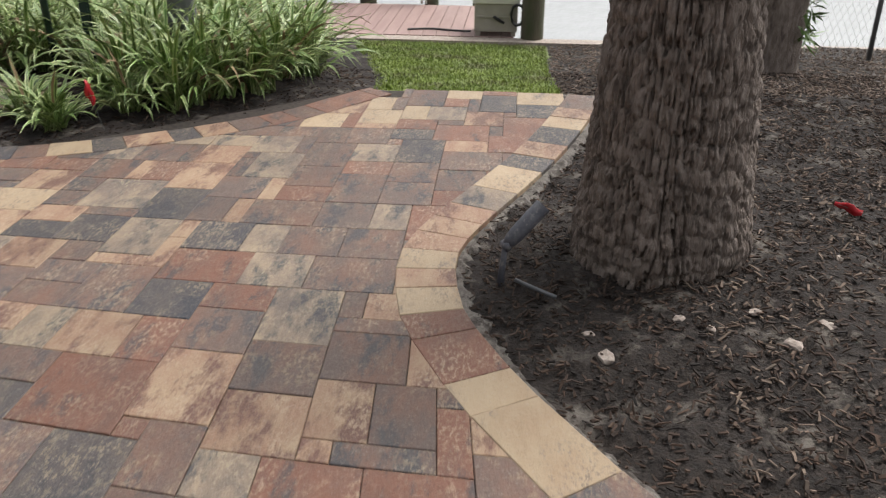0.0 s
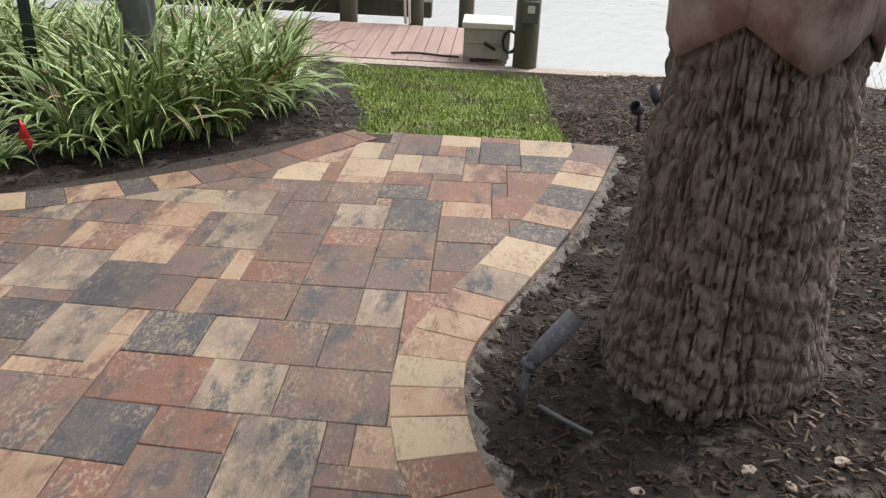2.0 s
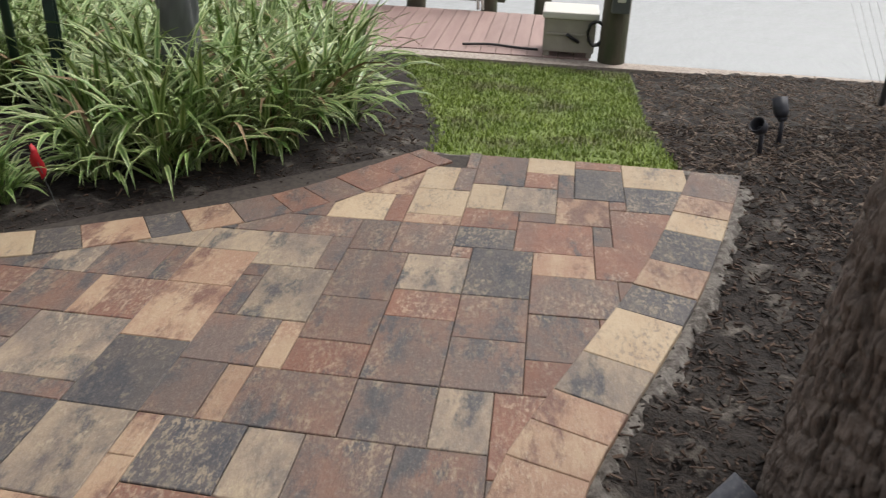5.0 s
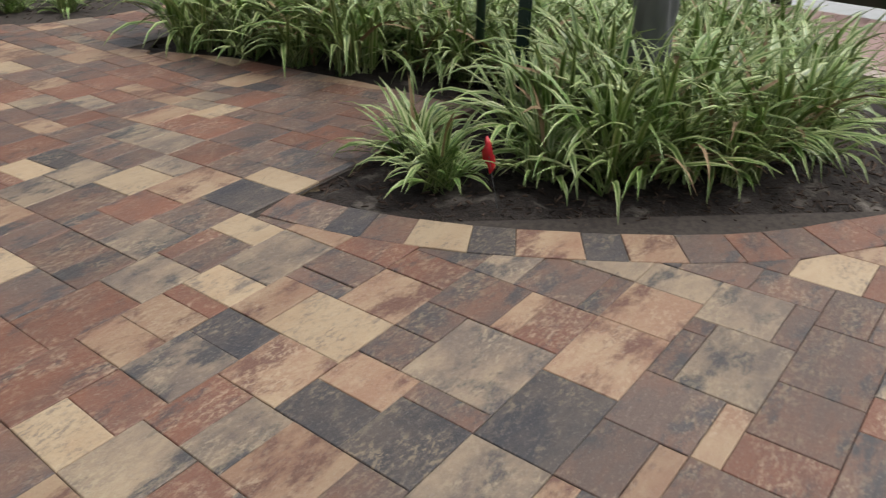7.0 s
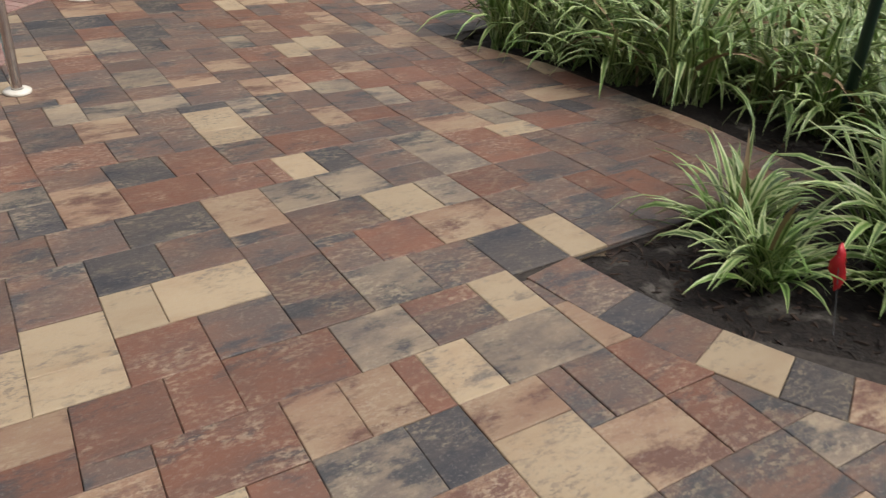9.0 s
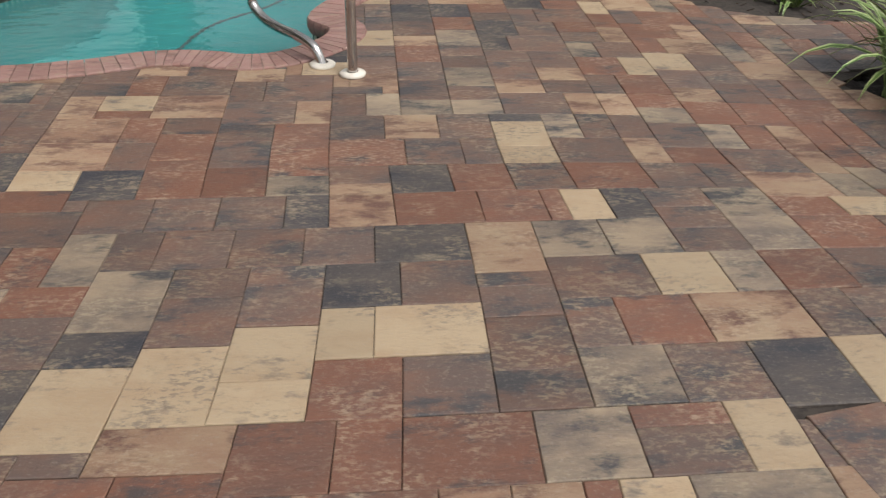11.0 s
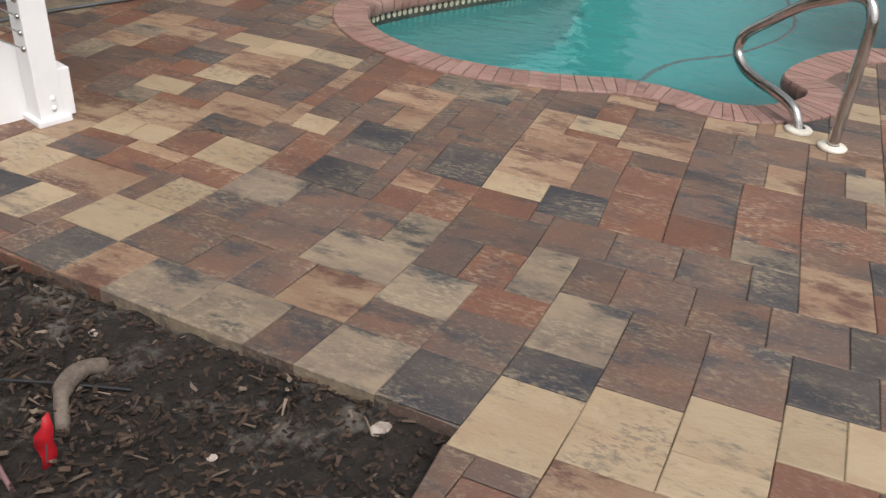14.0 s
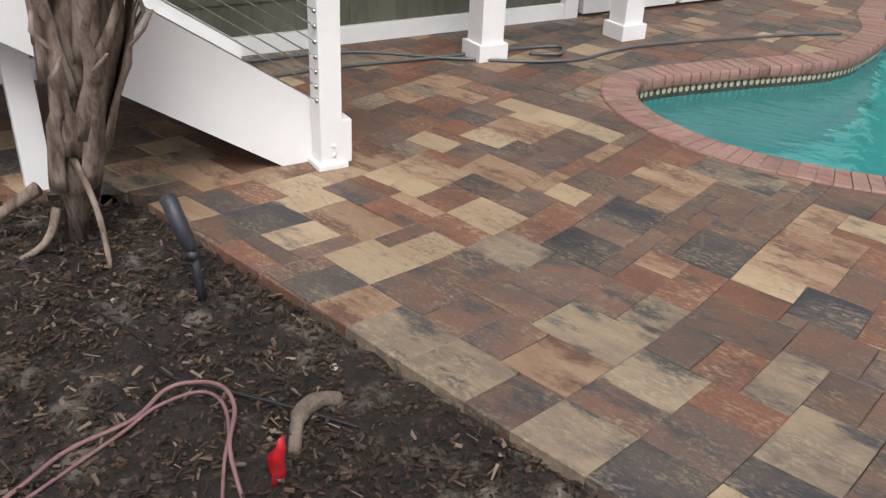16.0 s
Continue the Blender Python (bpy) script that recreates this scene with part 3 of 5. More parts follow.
# ---- stair ----
def stair():
    SU = -HU
    base = Vector((-2.9, 3.54, 0))
    e = empty("stair", "white painted wooden outdoor stair with closed side boards", "stair", (base.x, base.y, 0))
    rot = Matrix.Rotation(math.atan2(SU.y, SU.x), 4, "Z")
    for off, name in ((0.0, "stringer"), (0.95, "stringer")):
        prof = [(0.0, 0.0), (-0.16, 0.0), (-0.16, 0.265), (2.6, 2.16), (2.6, 1.70)]
        bm = bmesh.new()
        lo = [bm.verts.new(rot @ Vector((x, off * -1, z))) for x, z in prof]
        hi = [bm.verts.new(rot @ Vector((x, off * -1 - 0.045, z))) for x, z in prof]
        bm.faces.new(lo)
        bm.faces.new(hi[::-1])
        for i in range(5):
            bm.faces.new((lo[i], hi[i], hi[(i + 1) % 5], lo[(i + 1) % 5]))
        bmesh.ops.recalc_face_normals(bm, faces=bm.faces[:])
        part(name, bm, M_WHITE, e, "white side board")
    for i in range(9):
        part("tread", box_bm(0.02 + i * 0.265, -0.5, 0.17 + i * 0.18, 0.29, 0.9, 0.035, rot), M_WHITE, e)
        part("riser", box_bm(-0.11 + i * 0.265, -0.5, 0.075 + i * 0.18, 0.02, 0.9, 0.15, rot), M_WHITE, e)
    return e


stair()
SU = -HU


def newel(x, y, z0, h, group="stair newels", plinth=True):
    e = empty("newel_post", "square white stair post with steel cable fittings", "post", group=group)
    e.matrix_world = Matrix.Translation((x, y, z0)) @ Matrix.Rotation(math.atan2(HU.y, HU.x), 4, "Z")
    part("shaft", box_bm(0, 0, h / 2, 0.098, 0.098, h), M_WHITE, e)
    if plinth:
        part("foot", box_bm(0, 0, 0.012, 0.135, 0.135, 0.024), M_WHITE, e, "white foot plate")
        c = part("cleat", box_bm(0.07, 0, 0.11, 0.05, 0.09, 0.19), M_WHITE, e, "white anchor cleat")
        for z in (0.06, 0.10):
            bm = bmesh.new()
            bmesh.ops.create_uvsphere(bm, u_segments=10, v_segments=6, radius=0.011, matrix=Matrix.Translation((0.01, -0.05, z)))
            part("bolt", bm, M_WHITE, e, "white capped bolt", True)
    for i in range(7):
        z = 0.30 + i * 0.0605 if plinth else 0.02 + i * 0.0605
        bm = bmesh.new()
        bmesh.ops.create_uvsphere(bm, u_segments=10, v_segments=6, radius=0.012, matrix=Matrix.Translation((-0.052, -0.03, z)))
        part("cable_fitting", bm, M_STEEL, e, "round steel cable fitting", True)
    return e


newel(-2.785, 3.69, 0, 1.15)
P2 = Vector((-2.785, 3.69, 0)) + SU * 0.92
newel(P2.x, P2.y, 0.60, 1.1, plinth=False)
for i in range(7):
    a = Vector((-2.785, 3.69, 0.30 + i * 0.0605)) + SU * 0.05 + HN * 0.03
    c = a + SU * 2.0 + Vector((0, 0, 2.0 * 0.68))
    tagged(tube("rail_cable", [a, c], 0.0032, M_CABLE, sides=6), "thin stainless steel railing cable", "cable", "railing cables")
e = empty("support_post", "square white wooden deck post beside the stair", "post")
e.matrix_world = Matrix.Translation((-3.42, 2.74, 0)) @ Matrix.Rotation(math.atan2(HU.y, HU.x), 4, "Z")
part("shaft", box_bm(0, 0, 1.2, 0.10, 0.10, 2.5), M_WHITE, e)
for z in (0.62, 1.1):
    bm = bmesh.new()
    bmesh.ops.create_uvsphere(bm, u_segments=10, v_segments=6, radius=0.016, matrix=Matrix.Translation((0, -0.05, z)))
    part("bolt", bm, M_WHITE, e, "white capped bolt", True)
tagged(part("cross_beam", box_bm(0, 0, 0, 1.6, 0.05, 0.2, Matrix.Translation((-3.75, 2.15, 0.62)) @ Matrix.Rotation(math.atan2(HU.y, HU.x), 4, "Z")), M_WHITE, None), "white horizontal deck board behind the post", "beam")

# ---- pool handrail ----
def handrail():
    e = empty("pool_handrail", "polished steel figure-four pool handrail in white deck flanges", "handrail", (0, 5.1, 0))
    o = Vector((0, 5.1, 0))
    A, B = Vector((0.08, 5.04, 0)), Vector((-0.06, 5.16, 0))
    d = Vector((-0.72, 0.70, 0)).normalized()
    pts = [A, A + Vector((0, 0, 0.25)), A + Vector((0, 0, 0.46))]
    pts += [A + Vector((0, 0, z)) + d * k for k, z in ((0.01, 0.55), (0.05, 0.60), (0.13, 0.60), (0.22, 0.56))]
    pts += [B + Vector((0, 0, z)) + d * k for k, z in ((0.16, 0.50), (0.34, 0.37), (0.45, 0.28), (0.47, 0.20), (0.40, 0.14), (0.29, 0.115), (0.16, 0.105), (0.05, 0.075), (0.0, 0.0))]
    tube("rail", [p - o for p in smooth_line(pts, 8)], 0.0235, M_STEEL, e, "polished steel tube", 14)
    for p in (A, B):
        n = 28
        vs = []
        for r, z in ((0.058, 0.002), (0.060, 0.010), (0.054, 0.016), (0.027, 0.020)):
            vs += [p - o + Vector((r * math.cos(2 * math.pi * i / n), r * math.sin(2 * math.pi * i / n), z)) for i in range(n)]
        mesh("flange", vs, [(k * n + i, k * n + (i + 1) % n, (k + 1) * n + (i + 1) % n, (k + 1) * n + i) for k in range(3) for i in range(n)], M_PLASTIC, e, "white round deck flange", True)
    return e


handrail()
bm = bmesh.new()
bmesh.ops.create_cone(bm, cap_ends=True, segments=32, radius1=0.098, radius2=0.092, depth=0.014, matrix=Matrix.Translation((0.67, 6.49, 0.012)))
tagged(part("skimmer_lid", bm, M_PLASTIC, None), "round white skimmer lid set in the pavers", "lid")
for k, pts in enumerate(([(-4.2, 4.2, 0.012), (-3.9, 4.9, 0.012), (-3.35, 5.3, 0.012), (-2.9, 5.75, 0.012), (-2.75, 6.4, 0.012), (-2.2, 7.4, 0.012), (-1.95, 7.75, 0.012)], [(-3.9, 4.0, 0.012), (-3.75, 4.6, 0.012), (-3.5, 5.15, 0.012), (-3.25, 5.75, 0.012), (-3.1, 5.95, 0.016), (-3.0, 5.8, 0.02), (-3.15, 5.7, 0.012)])):
    tagged(tube("garden_hose", smooth_line(pts, 8), 0.010, M_GREY), "grey garden hose lying across the pavers", "hose", "hoses by the house")

# ---- palm ----
def palm():
    e = empty("palm_tree", "thick palm trunk with cracked grey bark and leaf boots", "palm tree", (0.56, -0.84, -0.02))
    nr, nz, vs, fs = 420, 300, [], []
    for j in range(nz):
        z = -0.08 + j * 1.9 / (nz - 1)
        for i in range(nr):
            a = 2 * math.pi * i / nr
            ca, sa = math.cos(a), math.sin(a)
            h = max(0, min(1, (z - 0.1) / 0.95))
            r = 0.345 - 0.085 * h ** 0.85 + 0.008 * math.sin(3 * a + 1)
            q = z / 0.085 + 1.1 * noise.noise((ca * 1.3, sa * 1.3, z * 1.5)) + 0.5 * noise.noise((ca * 5, sa * 5, z * 3))
            k = math.floor(q)
            lip = q - k
            crack = min(abs(noise.noise((ca * 11, sa * 11, z * 1.7))), 1.4 * abs(noise.noise((ca * 12 + k * 3.7, sa * 12, z * 2.2))))
            fine = abs(noise.noise((ca * 27, sa * 27, z * 6 + k * 2.3)))
            r += 0.012 * math.sin(math.pi * lip) ** 0.6 - 0.034 * max(0, 0.05 - crack) / 0.05 - 0.010 * max(0, 0.09 - fine) / 0.09
            r += 0.012 * noise.noise((ca * 2.5, sa * 2.5, z * 6)) + 0.007 * noise.noise((ca * 12, sa * 12, z * 40))
            vs.append((r * ca, r * sa, z))
    for j in range(nz - 1):
        for i in range(nr):
            i2 = (i + 1) % nr
            fs.append((j * nr + i, j * nr + i2, (j + 1) * nr + i2, (j + 1) * nr + i))
    mesh("trunk", vs, fs, M_BARK, e, smooth=True)
    r3 = random.Random(9)
    for row in range(4):
        for k in range(5):
            a = 2 * math.pi * (k + 0.5 * (row % 2)) / 5 + 0.75
            z0 = 1.23 + row * 0.26
            bv, bf = [], []
            for i in range(9):
                u = i / 8
                w = 0.225 * (1 - u) ** 0.9 + 0.045
                for j in range(7):
                    s = j / 6 * 2 - 1
                    aa = a + s * w / 0.29
                    rr = 0.262 + 0.045 * (1 - s * s) + 0.15 * u ** 1.6 + 0.012 * row
                    bv.append((rr * math.cos(aa), rr * math.sin(aa), z0 + u * 0.5 - 0.17 * (1 - u) * (1 - abs(s))))
            for i in range(8):
                for j in range(6):
                    bf.append((i * 7 + j, i * 7 + j + 1, (i + 1) * 7 + j + 1, (i + 1) * 7 + j))
            ob = mesh("leaf_boot", bv, bf, M_BOOT, e, smooth=True)
            sol = ob.modifiers.new("thick", "SOLIDIFY")
            sol.thickness = 0.024
    return e


palm()


def small_trunk(x, y, z, r, h, label, material):
    nr, nz, vs, fs = 40, 40, [], []
    for j in range(nz):
        zz = j * h / (nz - 1)
        for i in range(nr):
            a = 2 * math.pi * i / nr
            rr = r * (1 + 0.25 * math.exp(-zz / 0.1)) + 0.03 * noise.noise((math.cos(a) * 3 + x, math.sin(a) * 3, zz * 8))
            vs.append((rr * math.cos(a), rr * math.sin(a), zz))
    for j in range(nz - 1):
        for i in range(nr):
            i2 = (i + 1) % nr
            fs.append((j * nr + i, j * nr + i2, (j + 1) * nr + i2, (j + 1) * nr + i))
    e = empty("palm_tree", label, "palm tree", (x, y, z))
    mesh("trunk", vs, fs, material, e, smooth=True)
    return e


far_palm = small_trunk(4.4, -2.25, -0.26, 0.2, 2.2, "dark palm trunk with ferns at its side near the water", M_BARK)
small_trunk(3.0, 2.02, -0.02, 0.095, 2.4, "smooth grey palm trunk rising among the variegated plants", M_GREY)
rv, rf = [], []
rng = random.Random(12)
for i in range(420):
    a, z = rng.uniform(-2.6, 0.2), rng.uniform(0.3, 1.3)
    p = Vector((0.24 * math.cos(a), 0.24 * math.sin(a), z))
    q = p + Vector((rng.uniform(-0.1, 0.1), rng.uniform(-0.14, 0.05), rng.uniform(-0.12, 0.06)))
    w = Vector((rng.uniform(-1, 1), rng.uniform(-1, 1), rng.uniform(-0.3, 1))).normalized() * 0.014
    k = len(rv)
    m2 = p.lerp(q, 0.5)
    rv += [p, m2 + w, q, m2 - w]
    rf.append((k, k + 1, k + 2, k + 3))
mesh("fern", rv, rf, M_LEAF, far_palm, "small green fern fronds")


# ---- strap-leaf plants ----
def clump_leaves(seed, height, leaves, spread):
    """One entry a leaf: vertices, faces and material indices."""
    r4 = random.Random(seed)
    out = []
    for _ in range(leaves):
        vs, fs, ix = [], [], []
        a = r4.uniform(0, 2 * math.pi)
        L = height * r4.uniform(0.75, 1.45)
        w = r4.uniform(0.007, 0.0145)
        lean, droop = r4.uniform(0.1, 1.9), r4.uniform(0.8, 2.6)
        x, y, z = r4.uniform(-spread, spread), r4.uniform(-spread, spread), -0.02
        d = Vector((math.cos(a), math.sin(a), 0))
        side = Vector((-d.y, d.x, 0))
        side = (side + Vector((0, 0, r4.uniform(-0.5, 0.5)))).normalized()
        seg, p, ang = 7, Vector((x, y, z)), math.pi / 2 - lean * 0.45
        dry = r4.random() < 0.03
        k = len(vs)
        for i in range(seg + 1):
            u = i / seg
            ww = w * (0.55 + 1.6 * u * (1 - u) + 0.2) * (1 if u < 0.75 else max(0.06, (1 - u) / 0.25))
            for f in (-1, -0.45, 0.45, 1):
                vs.append(p + side * (ww * f) + Vector((0, 0, 0.004 * abs(f))))
            p = p + (d * math.cos(ang) + Vector((0, 0, math.sin(ang)))) * (L / seg)
            ang -= droop * (0.25 + u) / seg * 1.35
        for i in range(seg):
            for j in range(3):
                q = k + i * 4 + j
                fs.append((q, q + 1, q + 5, q + 4))
                ix.append(2 if dry else (0 if j == 1 else 1))
        out.append((vs, fs, ix))
    return out


def leaf_data(name, leaves):
    """One mesh out of a list of leaves."""
    vs, fs, ix = [], [], []
    for v, f, m in leaves:
        k = len(vs)
        vs += [tuple(p) for p in v]
        fs += [tuple(q + k for q in t) for t in f]
        ix += m
    me = bpy.data.meshes.new(name)
    me.from_pydata(vs, [], fs)
    for m in (M_LEAF, M_LEAF_EDGE, M_LEAF_DRY):
        me.materials.append(m)
    me.polygons.foreach_set("material_index", ix)
    me.polygons.foreach_set("use_smooth", [True] * len(fs))
    return me


LEAVES = [clump_leaves(s, 0.46 + 0.05 * (s % 3), 95, 0.10) for s in range(5)] + [clump_leaves(20, 0.36, 75, 0.06)]
CLUMPS = [leaf_data("strap_leaves", v) for v in LEAVES]
SINGLE = {}


def plant(x, y, z, kind, turn, s, label, single=False):
    ob = new("variegated_plant", None if single else CLUMPS[kind])
    ob.matrix_world = Matrix.Translation((x, y, z)) @ Matrix.Rotation(turn, 4, "Z") @ Matrix.Diagonal((s, s, s, 1))
    if single:
        if kind not in SINGLE:
            SINGLE[kind] = [leaf_data("leaf", [v]) for v in LEAVES[kind]]
        for me in SINGLE[kind]:
            new("leaf", me).parent = ob
    return tagged(ob, label, "plant", "variegated plants in the bed")


rng = random.Random(21)
spots = [(1.86, 2.40), (2.2, 2.1), (2.05, 2.66), (2.62, 4.78), (2.72, 4.45), (2.95, 4.8), (2.82, 4.1), (2.9, 3.75)]
tries = 0
while len(spots) < 95 and tries < 5000:
    tries += 1
    x, y = rng.uniform(1.9, 5.6), rng.uniform(1.0, 5.1)
    if not inside(x, y, plant_bed) or nearest(x, y, plant_bed)[0] < (0.47 if y < 3.2 else 0.24) or (x < 2.75 and y < 1.35) or (x > 3.3 and y < 1.15 + (x - 3.3) * 0.35):
        continue
    if 2.9 < y < 3.15 and x < 3.4:
        continue
    if min(math.hypot(x - a, y - c) for a, c in spots) > 0.25 and math.hypot(x - 3.0, y - 2.02) > 0.2:
        spots.append((x, y))
FRONT = set(sorted(range(len(spots)), key=lambda q: math.hypot(spots[q][0] - 1.7, spots[q][1] - 1.9))[:20])
for i, (x, y) in enumerate(spots):
    front = i < 3
    plant(x, y, plant_fn(x, y), 5 if front else i % 5, rng.uniform(0, 6.3), rng.uniform(0.9, 1.15), "low clump of green and cream striped strap leaves on soil" if front else "tall dense clump of green and cream striped strap leaves", i in FRONT)
for x, y in ((2.35, 6.35), (2.6, 6.1), (2.9, 6.4)):
    plant(x, y, -0.03, 5, x * 7, 0.7, "small clump of striped leaves beside the spa")

# ---- poles and markers ----
post = empty("steel_post", "dark green steel post with one pale grey side", "post", (2.86, 2.63, -0.03))
bm = box_bm(0, 0, 1.0, 0.062, 0.05, 2.1, Matrix.Rotation(0.5, 4, "Z"))
part("flange", bm, M_GREEN, post)
# paler grey strip along one side of the post
bm = box_bm(0.047, -0.004, 1.1, 0.026, 0.04, 1.9, Matrix.Rotation(0.5, 4, "Z"))
part("cover_strip", bm, M_SIDESTRIP, post, "pale grey strip along one side of the post")
bm = box_bm(-0.004, -0.03, 0.95, 0.02, 0.02, 1.9, Matrix.Rotation(0.5, 4, "Z"))
part("rib", bm, M_GREEN, post)
for z in (0.75, 1.15, 1.55):
    part("tie", box_bm(0.01, 0, z, 0.105, 0.066, 0.016, Matrix.Rotation(0.5, 4, "Z")), M_BLACK, post, "black tie wrapped round the post")
tagged(tube("slim_pole", [(3.13, 3.04, -0.05), (3.12, 3.05, 0.9), (3.10, 3.07, 2.0)], 0.026, M_GREEN), "slim dark green metal pole standing behind the post", "pole")


def marker(x, y, z, h, tilt, turn, label):
    vs, fs = [], []
    for i in range(6):
        u = i / 5
        w = 0.005 + 0.02 * (1 - abs(u - 0.45) * 1.8)
        for s in (-1, 1):
            vs.append((s * w + 0.006 * math.sin(u * 9), 0.012 * math.sin(u * 6 + s), (u - 0.5) * h))
    for i in range(5):
        fs.append((2 * i, 2 * i + 1, 2 * i + 3, 2 * i + 2))
    e = empty("marker_flag", label, "marker flag", (x, y, z))
    e.matrix_world = Matrix.Translation((x, y, z + h * 0.45)) @ Euler((0, tilt, turn)).to_matrix().to_4x4()
    ob = mesh("flag", vs, fs, M_REDTAG, e, smooth=True)
    ob.modifiers.new("thick", "SOLIDIFY").thickness = 0.003
    mesh("wire", *tube_geo([(0, 0, -h * 0.5 - z - 0.06), (0, 0, h * 0.4)], 0.0015, 5), M_GREY, e)
    return e


marker(1.80, 2.13, 0.15, 0.15, -0.2, -0.9, "red plastic marker flag among the striped leaves")
marker(-1.50, 2.33, -0.03, 0.16, 0.12, 0.7, "red plastic marker flag standing in dark soil")
marker(0.95, -1.72, 0.0, 0.12, 1.35, 1.2, "red plastic marker lying on the mulch")


def spotlight(x, y, z, turn, tip, label, q=1.0, enamel=M_SPOT):
    """Stake, knuckle and tilted cylinder hood."""
    e = empty("garden_spotlight", label, "spotlight", (x, y, z))
    e.matrix_world = Matrix.Translation((x, y, z)) @ Matrix.Rotation(turn, 4, "Z")
    t = Vector(tip)
    k = Vector((0.02, 0, 0.16))
    mesh("stake", *tube_geo([(0, 0, -0.03), (0.01, 0, 0.08), tuple(k)], [0.016, 0.013, 0.012], 8), enamel, e, smooth=True)
    mesh("knuckle", *tube_geo([tuple(k - Vector((0, 0.02, 0))), tuple(k + Vector((0, 0.02, 0)))], 0.018, 10), enamel, e, smooth=True)
    v, f = tube_geo([k, k.lerp(t, 0.12), k.lerp(t, 0.3), t], [0.022 * q, 0.036 * q, 0.042 * q, 0.044 * q], 18, False)
    hood = mesh("hood", v, f, enamel, e, "speckled graphite lamp hood", True)
    hood.modifiers.new("thick", "SOLIDIFY").thickness = 0.004
    return e


spotlight(0.24, -0.21, -0.03, -1.1, (0.17, 0.0, 0.30), "speckled grey garden spotlight staked beside the palm", 0.74)
spotlight(-2.32, 2.71, -0.03, 3.6, (0.085, 0, 0.35), "dark grey garden spotlight staked beside the pavers", 0.62, M_DARKSPOT)
spotlight(3.72, -1.18, -0.13, 0.4, (0.08, 0, 0.26), "dark garden spotlight standing in far mulch", 1.0, M_DARKSPOT)
spotlight(3.45, -1.02, -0.11, 2.2, (0.07, 0, 0.20), "short dark garden spotlight leaning in far mulch", 1.0, M_DARKSPOT)
tagged(tube("irrigation_pipe", [(0.22, -0.27, 0.0), (0.16, -0.33, 0.005), (0.1, -0.42, 0.0)], 0.008, M_GREY), "short grey irrigation pipe lying in the mulch", "pipe")
tagged(tube("drip_tube", smooth_line([(-1.88, 1.6, -0.02), (-1.92, 1.88, -0.015), (-1.95, 2.04, -0.005), (-1.93, 2.21, 0.0), (-1.96, 2.33, 0.012), (-1.91, 2.39, 0.03), (-1.83, 2.42, 0.04), (-1.74, 2.39, 0.035), (-1.66, 2.31, 0.015), (-1.57, 2.26, -0.005), (-1.50, 2.23, -0.03)], 8), 0.006, M_PIPE), "pinkish plastic tube looping over the soil", "tube")
tagged(tube("drip_tube", smooth_line([(-1.86, 1.65, -0.02), (-1.88, 1.90, -0.015), (-1.90, 2.06, -0.01), (-1.91, 2.17, -0.004), (-1.93, 2.28, 0.0), (-1.87, 2.37, 0.03), (-1.79, 2.385, 0.035), (-1.70, 2.34, 0.02), (-1.63, 2.27, 0.0), (-1.55, 2.2, -0.03)], 8), 0.005, M_PIPE), "pinkish plastic tube lying on the soil", "tube")
tagged(tube("wire", smooth_line([(-2.5, 2.42, -0.01), (-2.23, 2.43, -0.008), (-2.04, 2.38, -0.004), (-1.86, 2.45, -0.006), (-1.68, 2.53, -0.012), (-1.5, 2.6, -0.02)], 8), 0.0045, M_BLACK), "thin black cable lying on the soil", "cable")
tagged(tube("root", smooth_line([(-1.63, 2.66, -0.035), (-1.65, 2.60, -0.01), (-1.63, 2.51, -0.002), (-1.56, 2.43, -0.04)], 6), [0.012] + [0.022] * 6 + [0.025] * 6 + [0.018] * 5 + [0.012], M_ROOT), "short gnarled grey root lying on the soil", "root")


def rock(x, y, z, s, seed, material=M_STONE, label="small pale stone chip lying on the soil"):
    bm = bmesh.new()
    bmesh.ops.create_icosphere(bm, subdivisions=2, radius=1)
    for v in bm.verts:
        f = 1 + 0.45 * noise.noise(v.co * 1.6 + Vector((seed, 0, 0)))
        v.co = Vector((v.co.x * s * f, v.co.y * s * 0.75 * f, v.co.z * s * 0.45 * f))
    ob = part("stone_chip", bm, material, None)
    ob.location = (x, y, z + s * 0.2)
    ob.rotation_euler = (0, 0, seed)
    return tagged(ob, label, "stone")


for i, (x, y, s) in enumerate(((-0.24, -0.58, 0.038), (-0.1, -0.53, 0.022), (-0.06, -0.95, 0.02), (0.0, -0.85, 0.024), (-0.15, -1.2, 0.035), (0.05, -1.12, 0.026), (-0.02, -1.35, 0.03), (0.5, -1.55, 0.025), (-0.9, 2.76, 0.03), (-1.75, 2.75, 0.016), (-1.2, 2.5, 0.014), (-2.5, 2.5, 0.014))):
    rock(x, y, palm_z(x, y) if y < 0 else stair_fn(x, y), s, i * 1.7)


